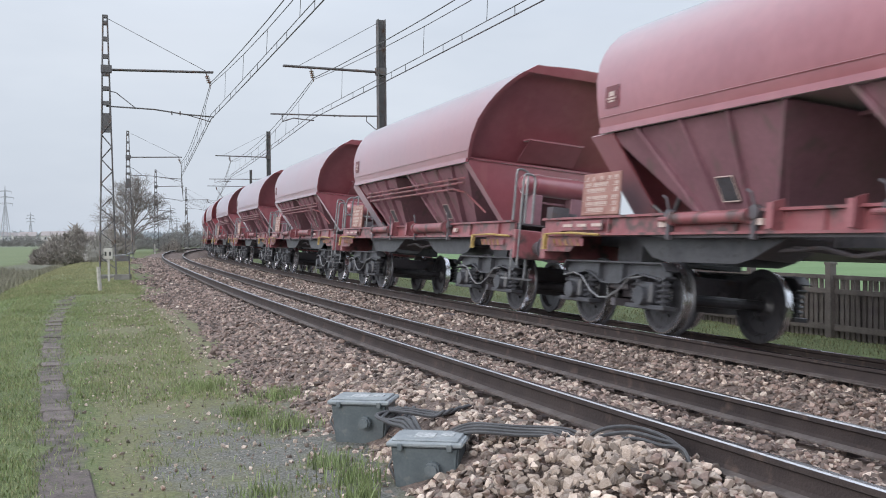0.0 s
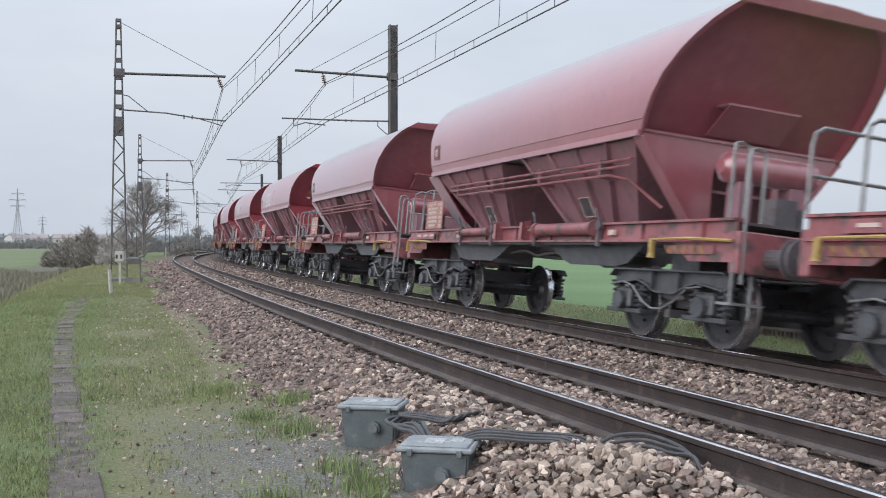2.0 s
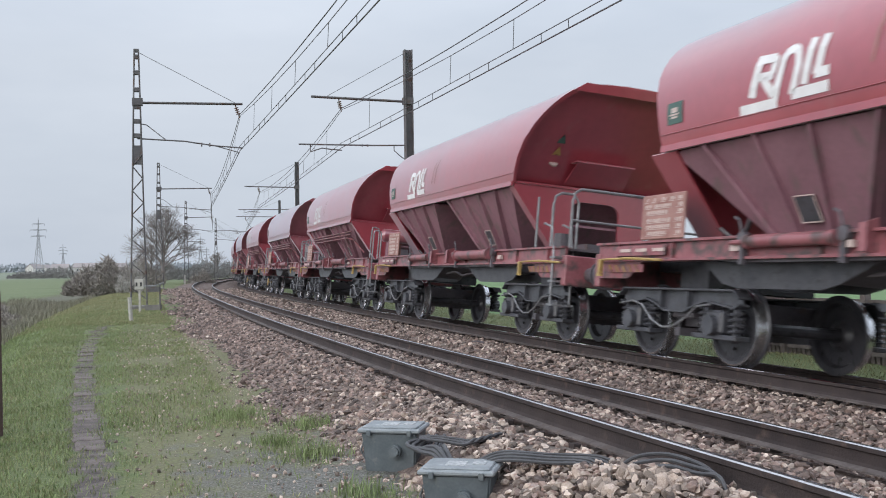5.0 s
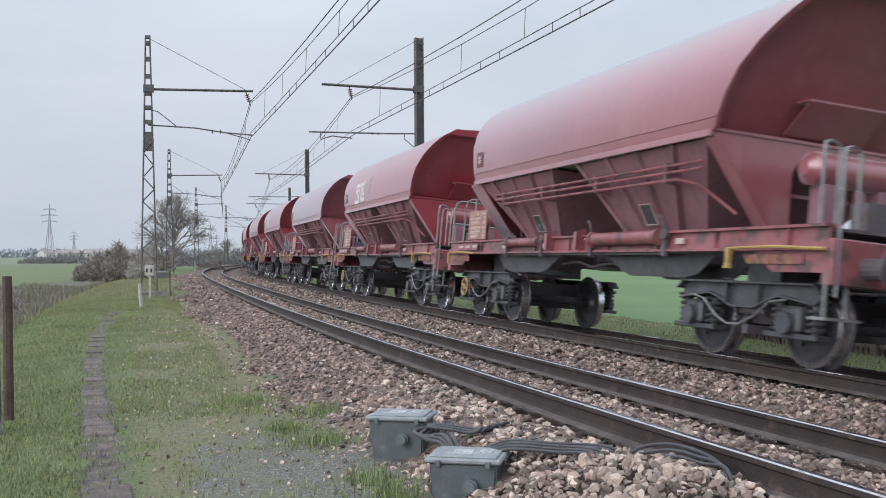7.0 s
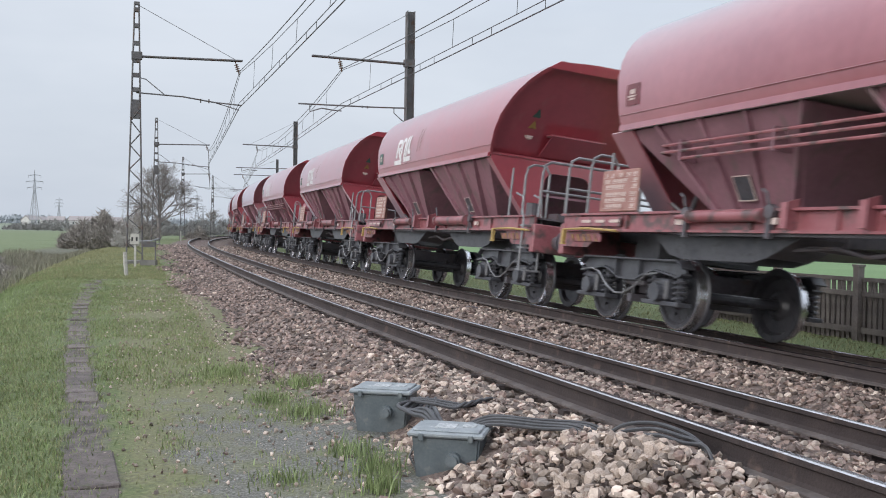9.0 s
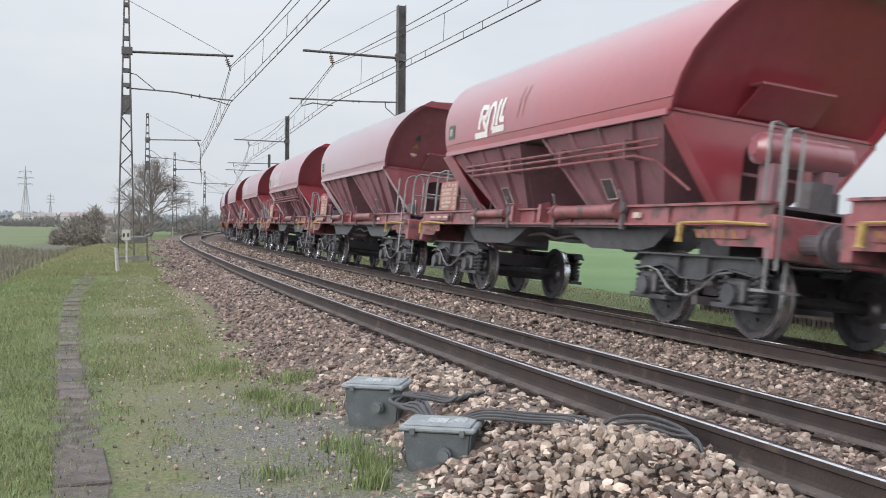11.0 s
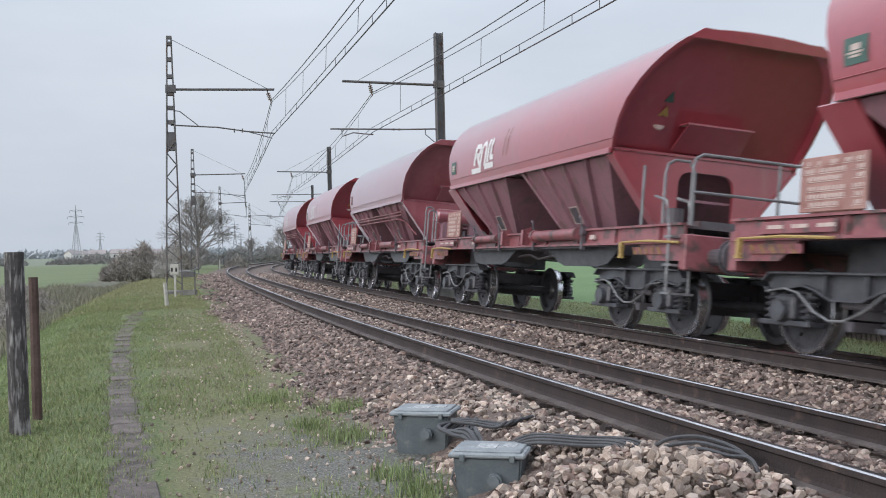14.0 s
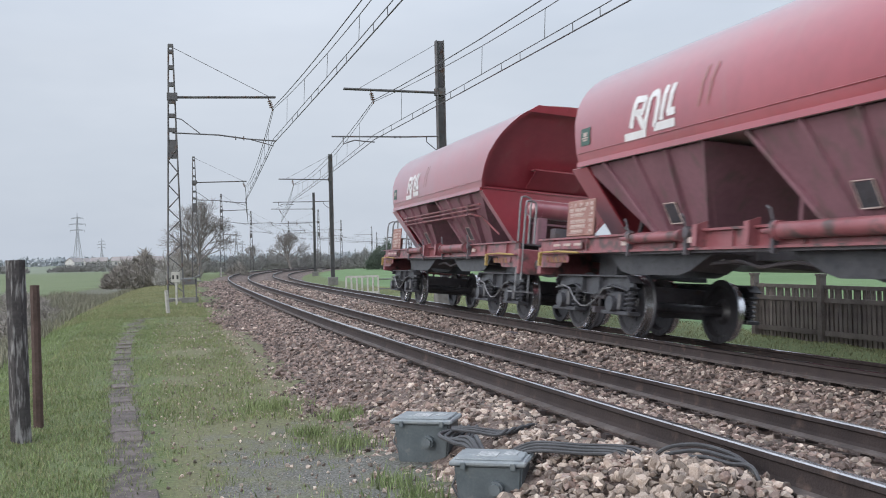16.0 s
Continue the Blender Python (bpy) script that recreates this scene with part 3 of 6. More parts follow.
def build_bogie(parent, y):
    bm = B()
    box(bm, -0.95, 0.95, -0.22, 0.22, 0.52, 0.78, 0, 0.02)
    for sx in (-1, 1):
        box(bm, sx * 0.55 - 0.04, sx * 0.55 + 0.04, -0.45, 0.45, 0.42, 0.60)
    box(bm, -1.0, 1.0, -0.05, 0.05, 0.30, 0.40)
    ob = part("bogie", bm, M["under"], parent, "two-axle freight bogie with dusty grey side frames")
    ob.location = (0, y, 0)
    for sx in (-1, 1):
        x = sx * 1.0
        bm = B()
        belly = [(-1.30, 0.71), (-1.22, 0.67), (-0.66, 0.74), (-0.48, 0.70), (-0.22, 0.60), (0.22, 0.60), (0.48, 0.70), (0.66, 0.74), (1.22, 0.67), (1.30, 0.71)]
        slab(bm, [(x, -1.30, 0.80), (x, -1.20, 0.86), (x, 1.20, 0.86), (x, 1.30, 0.80)] + [(x, y, z) for y, z in belly[::-1]], 0.03)
        for (ya, za), (yb, zb) in zip(belly, belly[1:]):
            slab(bm, [(x - 0.08, ya, za), (x + 0.08, ya, za), (x + 0.08, yb, zb), (x - 0.08, yb, zb)], 0.022)
        box(bm, x - 0.11, x + 0.11, -1.22, 1.22, 0.855, 0.885, 0, 0.008)
        for sy in (-1, 1):
            slab(bm, [(x - 0.10, sy * 1.20, 0.88), (x + 0.10, sy * 1.20, 0.88), (x + 0.10, sy * 1.33, 0.78), (x - 0.10, sy * 1.33, 0.78)], 0.02)
            box(bm, x - 0.09, x + 0.09, sy * 0.30 - 0.012, sy * 0.30 + 0.012, 0.62, 0.86)
        part("side_frame", bm, M["bogie"], ob)
        bm = B()
        xo = x + sx * 0.16
        bent(bm, [(xo, 1.15, 0.66), (xo, 0.85, 0.70), (xo, 0.62, 0.66), (xo, 0.35, 0.47), (xo, 0.12, 0.39), (xo, -0.10, 0.40), (xo, -0.35, 0.50), (xo, -0.62, 0.67), (xo, -0.9, 0.70)], 0.013, 6)
        part("brake_rod", bm, M["grey_steel"], ob, "pale bent rod across the side frame")
        for sy in (-1, 1):
            bm = B()
            box(bm, x - 0.12, x + 0.12, sy * 0.9 - 0.16, sy * 0.9 + 0.16, 0.36, 0.64, 0, 0.03)
            tube(bm, (x + sx * 0.10, sy * 0.9, 0.46), (x + sx * 0.20, sy * 0.9, 0.46), 0.12, 14)
            box(bm, x - 0.11, x + 0.11, sy * 0.9 - 0.42, sy * 0.9 + 0.42, 0.30, 0.36, 0, 0.01)
            part("axle_box", bm, M["bogie"], ob)
            for d in (-0.29, 0.29):
                bm = B()
                c = sy * 0.9 + d
                pts = [(x + 0.085 * math.cos(a), c + 0.085 * math.sin(a), 0.365 + 0.30 * a / (2 * math.pi * 4.5)) for a in np.linspace(0, 2 * math.pi * 4.5, 37)]
                bent(bm, pts, 0.018, 5)
                tube(bm, (x, c, 0.36), (x, c, 0.67), 0.05, 8)
                part("spring", bm, M["bogie"], ob)
    for sy in (-1, 1):
        wheelset(ob, sy * 0.9)
    return ob


def platform_rails(w, sy):
    """The hooped handrails round an end platform."""
    y = sy * 5.85
    bm = B()
    bent(bm, [(-1.25, y, 1.43), (-1.25, y, 2.15), (-1.22, y, 2.27), (-1.12, y, 2.33), (1.12, y, 2.33), (1.22, y, 2.27), (1.25, y, 2.15), (1.25, y, 1.43)], 0.022, 6)
    part("guard_rail", bm, M["grey_steel"], w)
    y = sy * 5.15
    bm = B()
    bent(bm, [(-1.25, y, 1.43), (-1.25, y, 2.15), (-1.22, y, 2.27), (-1.12, y, 2.33), (-0.9, y, 2.33), (-0.82, y, 2.2), (-0.82, y, 1.43)], 0.022, 6)
    part("guard_rail", bm, M["grey_steel"], w)
    for pts in ([(-1.25, sy * 5.85, 1.85), (1.25, sy * 5.85, 1.85)], [(0.0, sy * 5.85, 1.43), (0.0, sy * 5.85, 2.33)], [(-1.25, sy * 4.55, 1.43), (-1.25, sy * 4.55, 2.30)]):
        bm = B()
        bent(bm, pts, 0.02, 6)
        part("rail_bar", bm, M["grey_steel"], w)


def build_wagon(pipes, tank, logo, board, ladder, name="hopper_wagon", label=""):
    w = thing(name, label, "freight wagon", "wagons of the train")
    paint = M["red"] if logo else M["red_faded"]
    part("roof_hood", hood(B()), paint, w, "rounded faded red roof hood with sloped ends", True)
    # roof seam, end fascia and skirt band
    bm = B()
    box(bm, -1.56, -1.515, -SKIRT, 3.92, 2.50, 2.575)
    box(bm, 1.515, 1.56, -SKIRT, 3.92, 2.50, 2.575)
    box(bm, -1.5, 1.5, 3.87, 3.92, 2.49, 2.57)
    box(bm, -1.49, 1.49, -3.998, -3.96, 2.49, 2.60)
    bent(bm, [(hood_x(2.70) - 0.004, y, 2.70) for y in (-4.12, 3.92)], 0.008, 4)
    part("skirt_band", bm, paint, w)
    bm = B()
    slab(bm, [(-0.92, -5.315, 4.10), (0.92, -5.315, 4.10), (1.12, -5.285, 3.965), (-1.12, -5.285, 3.965)], 0.03)
    part("end_fascia", bm, paint, w)
    bm = B()
    box(bm, -0.56, 0.52, -4.42, -4.10, 2.975, 3.0)
    slab(bm, [(-0.54, -4.41, 2.985), (0.50, -4.41, 2.985), (0.54, -4.0, 2.64), (-0.58, -4.0, 2.64)], 0.02)
    part("end_ledge", bm, paint, w)
    # end panels below the skirt
    for sy in (-1, 1):
        y = sy * 3.98
        bm = B()
        def px(z):
            return 0.66 + (1.5 - 0.66) * (z - 1.45) / (2.5 - 1.45)
        open_end = sy < 0
        outer = [(-px(2.5), y, 2.5), (px(2.5), y, 2.5), (px(1.45), y, 1.45), (-px(1.45), y, 1.45)]
        if open_end:
            hole = [Vector(p) for p in ((-0.42, y, 1.52), (-0.42, y, 2.36), (0.50, y, 2.36), (0.50, y, 1.52))]
            arch = [hole[0]] + rounded(hole, 0.22)[5:15] + [hole[3]]
            slab(bm, [outer[3], outer[0], outer[1], outer[2], (0.50, y, 1.45)] + arch[::-1] + [(-0.42, y, 1.45)], 0.05)
        else:
            slab(bm, outer, 0.05)
        part("end_panel", bm, paint, w, "bright red end panel%s" % (" with an arched opening" if open_end and not tank else ""))
        for sx in (-1, 1):
            bm = B()
            inner, outer_edge = (0.16, 0.06) if open_end else (0.32, 0.22)
            slab(bm, [(sx * 1.5, y - sy * inner, 2.5), (sx * 1.5, y + sy * outer_edge, 2.5), (sx * 0.66, y + sy * outer_edge, 1.45), (sx * 0.66, y - sy * inner, 1.45)], 0.03)
            part("end_flange", bm, paint, w)
        if open_end:
            bm = B()
            box(bm, -0.42, 0.50, y + 0.06, y + 0.10, 1.93, 1.97)
            part("cross_bar", bm, M["red_low"], w)
        else:
            for sx in (-1, 1):
                bm = B()
                tube(bm, (sx * 0.70, 3.4, 1.45), (sx * 0.95, 2.75, 1.95), 0.035, 8)
                tube(bm, (sx * 0.70, 3.4, 1.45), (sx * 0.85, 3.80, 1.72), 0.025, 8)
                part("brace", bm, M["under"], w)
    # hoppers with slanting ribs
    for sy in (-1, 1):
        bm = B()
        top, bot = [(-1.46, 0.42), (1.46, 0.42), (1.46, 3.80), (-1.46, 3.80)], [(-0.72, 1.2), (0.72, 1.2), (0.72, 2.85 if sy < 0 else 2.45), (-0.72, 2.85 if sy < 0 else 2.45)]
        a, b = [bm.verts.new((x, sy * y, 2.5)) for x, y in top], [bm.verts.new((x, sy * y, 1.30)) for x, y in bot]
        for i in range(4):
            bm.faces.new((a[i], a[(i + 1) % 4], b[(i + 1) % 4], b[i]))
        bm.faces.new(a)
        bm.faces.new(b)
        bmesh.ops.recalc_face_normals(bm, faces=bm.faces)
        part("hopper", bm, M["red_low"], w, "sloping red discharge hopper")
        for y0, y1 in ((0.44, 1.22), (1.35, 1.65), (2.2, 2.1), (3.1, 2.4)):
            for sx in (-1, 1):
                bm = B()
                slab(bm, [(sx * 1.52, sy * y0, 2.5), (sx * 1.42, sy * y0, 2.5), (sx * 0.70, sy * y1, 1.36), (sx * 0.86, sy * y1, 1.36)], 0.05)
                part("rib", bm, M["red_low"], w)
        bm = B()
        box(bm, -0.85, 0.85, *sorted((sy * 0.9, sy * 2.9)), 1.08, 1.33, 0, 0.03)
        part("discharge_chute", bm, M["under"], w)
    bm = B()
    box(bm, -0.40, 0.40, -0.04, 0.04, 1.30, 2.5)
    box(bm, -0.60, 0.60, -0.44, 0.44, 2.46, 2.50)
    part("centre_partition", bm, M["red_low"], w)
    for y in (-1.85, 1.85):
        bm = B()
        slab(bm, [(-0.95, y - 0.14, 1.62), (-0.95, y + 0.14, 1.62), (-1.09, y + 0.14, 1.86), (-1.09, y - 0.14, 1.86)], 0.03)
        plate = part("inspection_plate", bm, M["bogie"], w)
        bm = B()
        bent(bm, [(-0.965, y - 0.15, 1.61), (-0.965, y + 0.15, 1.61), (-1.11, y + 0.15, 1.87), (-1.11, y - 0.15, 1.87), (-0.965, y - 0.15, 1.61)], 0.010, 4)
        part("plate_rim", bm, M["ink"], plate, "pale worn rim")
    # underframe
    for sx in (-1, 1):
        bm = B()
        x = sx * 1.26
        box(bm, x - 0.02, x + 0.02, -5.78, 5.78, 1.21, 1.45)
        box(bm, x - 0.08, x + 0.08, -5.78, 5.78, 1.43, 1.46)
        box(bm, x - 0.08, x + 0.08, -5.78, 5.78, 1.20, 1.23)
        for y in np.arange(-5.2, 5.3, 1.3):
            box(bm, x - 0.06, x + 0.06, y - 0.012, y + 0.012, 1.22, 1.44)
        part("sole_bar", bm, M["frame_red"], w)
        bm = B()
        slab(bm, [(x, -3.1, 1.2), (x, 3.1, 1.2), (x, 2.6, 1.17), (x, -2.6, 1.17)], 0.03)
        part("truss_plate", bm, M["under"], w)
    bm = B()
    box(bm, -0.35, 0.35, -5.75, 5.75, 1.15, 1.30)
    for y in (-4.15, 4.15):
        box(bm, -0.80, 0.80, y - 0.3, y + 0.3, 0.90, 1.2)
    part("centre_sill", bm, M["wheel"], w)
    # discharge chutes on both sides of the open middle
    for sy in (-1, 1):
        bm = B()
        for x in (-1.05, -0.5):
            slab(bm, [(x, sy * 0.75, 1.2), (x, sy * 3.6, 1.2), (x, sy * 3.2, 0.95), (x, sy * 2.9, 0.90), (x, sy * 1.55, 0.90), (x, sy * 1.30, 0.96)], 0.02)
        slab(bm, [(-1.05, sy * 0.76, 1.2), (-0.5, sy * 0.76, 1.2), (-0.5, sy * 1.30, 0.965), (-1.05, sy * 1.30, 0.965)], 0.015)
        # darker wheel material puts the shadow under the wagon into the colour
        part("discharge_chute", bm, M["wheel"], w, "dusty steel discharge chute, darkened for the shadow under the wagon")
    bm = B()
    bent(bm, [(-0.9, -1.3, 1.0), (-0.9, -0.7, 1.08), (-0.9, -0.35, 1.06), (-0.9, 0.0, 1.02), (-0.9, 0.45, 1.10), (-0.9, 1.2, 1.06)], 0.022, 6)
    part("brake_pipe", bm, M["under"], w)
    for sy in (-1, 1):
        bm = B()
        box(bm, -1.30, 1.30, *sorted((sy * 5.72, sy * 5.86)), 0.86, 1.32, 0, 0.015)
        slab(bm, [(-1.28, sy * 4.6, 1.20), (-1.28, sy * 5.8, 1.20), (-1.28, sy * 5.8, 0.98), (-1.28, sy * 4.95, 0.98)], 0.02)
        part("headstock", bm, M["frame_red"], w)
        bm = B()
        box(bm, -1.22, 1.22, *sorted((sy * 4.1, sy * 5.75)), 1.40, 1.43)
        part("deck", bm, M["under"], w)
        for sx in (-1, 1):
            bm = B()
            tube(bm, (sx * 0.875, sy * 5.84, 1.05), (sx * 0.875, sy * 6.12, 1.05), 0.11, 14, 0.10)
            tube(bm, (sx * 0.875, sy * 6.10, 1.05), (sx * 0.875, sy * 6.27, 1.05), 0.085, 12)
            tube(bm, (sx * 0.875, sy * 6.26, 1.05), (sx * 0.875, sy * 6.30, 1.05), 0.22, 20)
            part("buffer", bm, M["under"], w)
        bm = B()
        tube(bm, (0, sy * 5.85, 1.04), (0, sy * 6.34, 1.0), 0.05, 8)
        bent(bm, [(0.3, sy * 5.85, 1.0), (0.3, sy * 6.0, 0.8), (0.2, sy * 6.2, 0.62), (0.05, sy * 6.33, 0.66)], 0.028, 6)
        part("coupling", bm, M["hose"], w)
        # shunter's rail in yellow over a hazard-striped plate
        bm = B()
        y0, y1 = (-4.32, -5.90) if sy < 0 else (5.50, 3.95)
        bent(bm, [(-1.40, y0, 1.06), (-1.42, y0, 1.22), (-1.42, (y0 + y1) / 2, 1.23), (-1.42, y1, 1.20)], 0.018, 6)
        slab(bm, [(-1.41, y0 - 0.05, 1.22), (-1.41, y0 + 0.03, 1.22), (-1.41, y0 + 0.02, 1.06), (-1.41, y0 + 0.05, 1.0), (-1.41, y0 - 0.05, 1.0), (-1.41, y0 - 0.03, 1.06)], 0.05)
        part("shunter_rail", bm, M["yellow"], w, "yellow shunter's grab rail")
        bm = B()
        box(bm, -1.312, -1.295, *sorted((sy * 4.55, sy * 5.45)), 1.06, 1.16, 1)
        for k in range(5):
            y = sy * (4.62 + 0.17 * k)
            slab(bm, [(-1.318, y, 1.06), (-1.318, y + 0.07, 1.06), (-1.318, y + 0.15, 1.16), (-1.318, y + 0.08, 1.16)], 0.006, 0)
        part("hazard_plate", bm, [M["worn_yellow"], M["frame_red"]], w, "black and yellow striped plate")
    # pull rods and actuator cylinders along the near sole bar
    for y0, y1, r in ((-2.75, -0.95, 0.092), (1.05, 2.35, 0.066)):
        bm = B()
        tube(bm, (-1.37, y0, 1.38), (-1.37, y1, 1.38), r, 16)
        for y in (y0, y1):
            tube(bm, (-1.37, y - 0.035, 1.38), (-1.37, y + 0.035, 1.38), r * 1.22, 16)
        tube(bm, (-1.37, y1, 1.38), (-1.37, y1 + 0.30, 1.38), 0.03, 10)
        part("actuator", bm, M["frame_red"], w, "red door actuator cylinder", True)
        for y in (y0 - 0.1, y1 + 0.12):
            bm = B()
            tube(bm, (-1.30, y, 1.42), (-1.38, y, 1.42), 0.075, 12)
            box(bm, -1.37, -1.31, y - 0.03, y + 0.03, 1.14, 1.50)
            bent(bm, [(-1.37, y, 1.5), (-1.38, y + 0.04, 1.62), (-1.36, y + 0.14, 1.66)], 0.016, 5)
            part("lever", bm, M["under"], w)
    for y in (-0.45, 0.62):
        bm = B()
        slab(bm, [(-1.27, y, 1.22), (-1.43, y, 1.24), (-1.43, y, 1.50), (-1.27, y, 1.56)], 0.03)
        slab(bm, [(-1.435, y - 0.05, 1.24), (-1.435, y + 0.05, 1.24), (-1.435, y + 0.05, 1.50), (-1.435, y - 0.05, 1.50)], 0.012)
        part("lever_bracket", bm, M["frame_red"], w)
    for y in (-3.2, -1.1, 0.9, 2.6):
        bm = B()
        box(bm, -1.345, -1.30, y - 0.06, y + 0.10, 1.29, 1.36)
        part("plate", bm, M["ink"], w)
    if pipes:
        for pts in ([(-1.44, -3.72, 2.25), (-1.44, 3.0, 2.25), (-1.30, 3.05, 2.24)], [(-1.44, -3.72, 2.165), (-1.44, 3.0, 2.165), (-1.30, 3.05, 2.155)], [(-1.02, -3.85, 1.66), (-1.26, -3.38, 2.02), (-1.42, -3.12, 2.075), (-1.42, 2.6, 2.075), (-1.30, 2.68, 2.06)]):
            bm = B()
            bent(bm, pts, 0.02, 6)
            part("air_pipe", bm, M["frame_red"], w)
        for y in (-2.9, -1.0, 0.9, 2.6):
            bm = B()
            slab(bm, [(-1.46, y, 2.30), (-1.28, y, 2.30), (-1.20, y, 2.04), (-1.45, y, 2.04)], 0.03)
            part("pipe_bracket", bm, M["red_low"], w)
    # sign board on the rear platform
    bm = B()
    box(bm, -1.36, -1.33, 3.62, 4.58, 1.47, 2.03, 0, 0.008)
    box(bm, -1.33, -1.25, 3.75, 4.45, 1.43, 1.75)
    sign = part("sign_board", bm, M["board"], w, "faded pink board with rows of pale lettering")
    bm = B()
    for z, cols in ((1.96, ((4.52, 4.44), (4.36, 4.28), (4.15, 4.04), (3.95, 3.84), (3.78, 3.68))), (1.88, ((4.52, 4.36), (4.30, 3.92), (3.80, 3.66))), (1.80, ((4.46, 3.98), (3.80, 3.66))), (1.70, ((4.46, 3.92), (3.82, 3.66))), (1.62, ((4.46, 3.92), (3.80, 3.68))), (1.54, ((4.46, 4.0), (3.80, 3.68)))):
        for y1, y0 in cols:
            box(bm, -1.366, -1.358, y0, y1, z - 0.030, z - 0.022)
            for q in np.arange(y0, y1 - 0.03, 0.055):
                box(bm, -1.366, -1.358, q, q + 0.032, z - 0.014, z + 0.026)
    part("lettering", bm, M["ink"], sign)
    bm = B()
    box(bm, -1.346, -1.342, 4.0, 5.3, 1.27, 1.40)
    for y in (4.15, 4.55, 4.95):
        box(bm, -1.352, -1.345, y - 0.12, y + 0.14, 1.32, 1.36, 1)
    part("number_plate", bm, [M["frame_red"], M["ink"]], w)
    if tank:
        bm = B()
        tube(bm, (-0.66, -4.62, 2.18), (0.56, -4.62, 2.18), 0.185, 24)
        tube(bm, (-0.75, -4.62, 2.18), (-0.66, -4.62, 2.18), 0.09, 24, 0.185)
        tube(bm, (0.56, -4.62, 2.18), (0.65, -4.62, 2.18), 0.185, 24, 0.09)
        for x in (-0.45, 0.30):
            tube(bm, (x - 0.03, -4.62, 2.18), (x + 0.03, -4.62, 2.18), 0.192, 24)
        part("air_tank", bm, M["red_faded"], w, "red compressed air tank", True)
        for x in (-0.45, 0.3):
            bm = B()
            box(bm, x - 0.10, x + 0.10, -4.75, -4.5, 1.43, 2.01, 0, 0.01)
            part("tank_stand", bm, M["red_low"], w)
        for y, top in ((-5.55, 2.32), (-5.85, 2.22)):
            bm = B()
            bent(bm, [(-1.22, y, 0.75 if y < -5.7 else 1.4), (-1.22, y, top - 0.1), (-1.20, y + 0.02, top - 0.02), (-1.12, y + 0.04, top), (-1.02, y + 0.04, top - 0.03), (-1.0, y + 0.04, top - 0.1), (-1.0, y + 0.04, 1.43)], 0.02, 6)
            part("grab_rail", bm, M["grey_steel"], w)
        bm = B()
        box(bm, -1.42, -1.0, -5.98, -5.72, 0.52, 0.55)
        bent(bm, [(-1.3, -5.8, 0.55), (-1.3, -5.8, 1.0)], 0.02, 5)
        bent(bm, [(-1.05, -5.8, 0.55), (-1.05, -5.8, 1.0)], 0.02, 5)
        part("step", bm, M["grey_steel"], w)
        platform_rails(w, 1)
        bm = B()
        box(bm, -0.35, -0.05, -5.2, -4.95, 1.43, 1.80)
        tube(bm, (0.1, -5.0, 1.43), (0.1, -5.0, 1.72), 0.09, 10)
        part("valve_box", bm, M["under"], w)
    else:
        platform_rails(w, -1)
        bm = B()
        for x in (-1.40, -1.08):
            bent(bm, [(x, -5.62, 0.55), (x, -5.62, 1.35), (x, -5.5, 1.75), (x, -5.2, 1.82)], 0.02, 6)
        for z in (0.56, 0.92, 1.28):
            box(bm, -1.42, -1.06, -5.72, -5.52, z - 0.015, z + 0.015)
        part("step_ladder", bm, M["grey_steel"], w)
        bm = B()
        tube(bm, (-1.0, -5.0, 1.43), (-1.0, -5.0, 1.7), 0.12, 12)
        box(bm, -0.3, 0.3, -4.5, -4.1, 1.43, 1.62)
        part("brake_gear", bm, M["under"], w)
        # warning marks on the sloped end wall
        bm = B()
        for k, mi in ((0, 0), (1, 1)):
            z = 3.25 - 0.18 * k
            y = -(hood_y(z) - 0.155) - 0.006
            bm.faces.new([bm.verts.new(p) for p in ((-0.96, y, z), (-0.80, y, z), (-0.88, y - 0.14, z + 0.135))]).material_index = mi
        bm2z = 2.93
        y = -(hood_y(bm2z) - 0.155) - 0.006
        tube(bm, (-0.88, y, bm2z), (-0.88, y - 0.02, bm2z + 0.02), 0.075, 16, mi=2)
        part("warning_sign", bm, [M["greenboard"], M["yellow"], M["ink"]], w, "small triangular and round warning marks")
    if ladder:
        bm = B()
        for x in (-0.15, 0.28):
            bent(bm, [(x, -5.66, 1.45), (x, -5.66, 4.10), (x, -5.58, 4.19), (x, -5.25, 4.21)], 0.018, 6)
        for k in range(9):
            bent(bm, [(-0.15, -5.66, 1.7 + 0.28 * k), (0.28, -5.66, 1.7 + 0.28 * k)], 0.014, 5)
        part("end_ladder", bm, M["grey_steel"], w)
        bm = B()
        box(bm, -0.14, 0.27, -5.70, -5.685, 3.25, 3.62)
        plate = part("warning_plate", bm, M["board"], w, "faded electric hazard plate")
        bm = B()
        slab(bm, [(-0.05, -5.705, 3.34), (0.18, -5.705, 3.34), (0.065, -5.705, 3.55)], 0.006)
        part("hazard_triangle", bm, M["yellow"], plate)
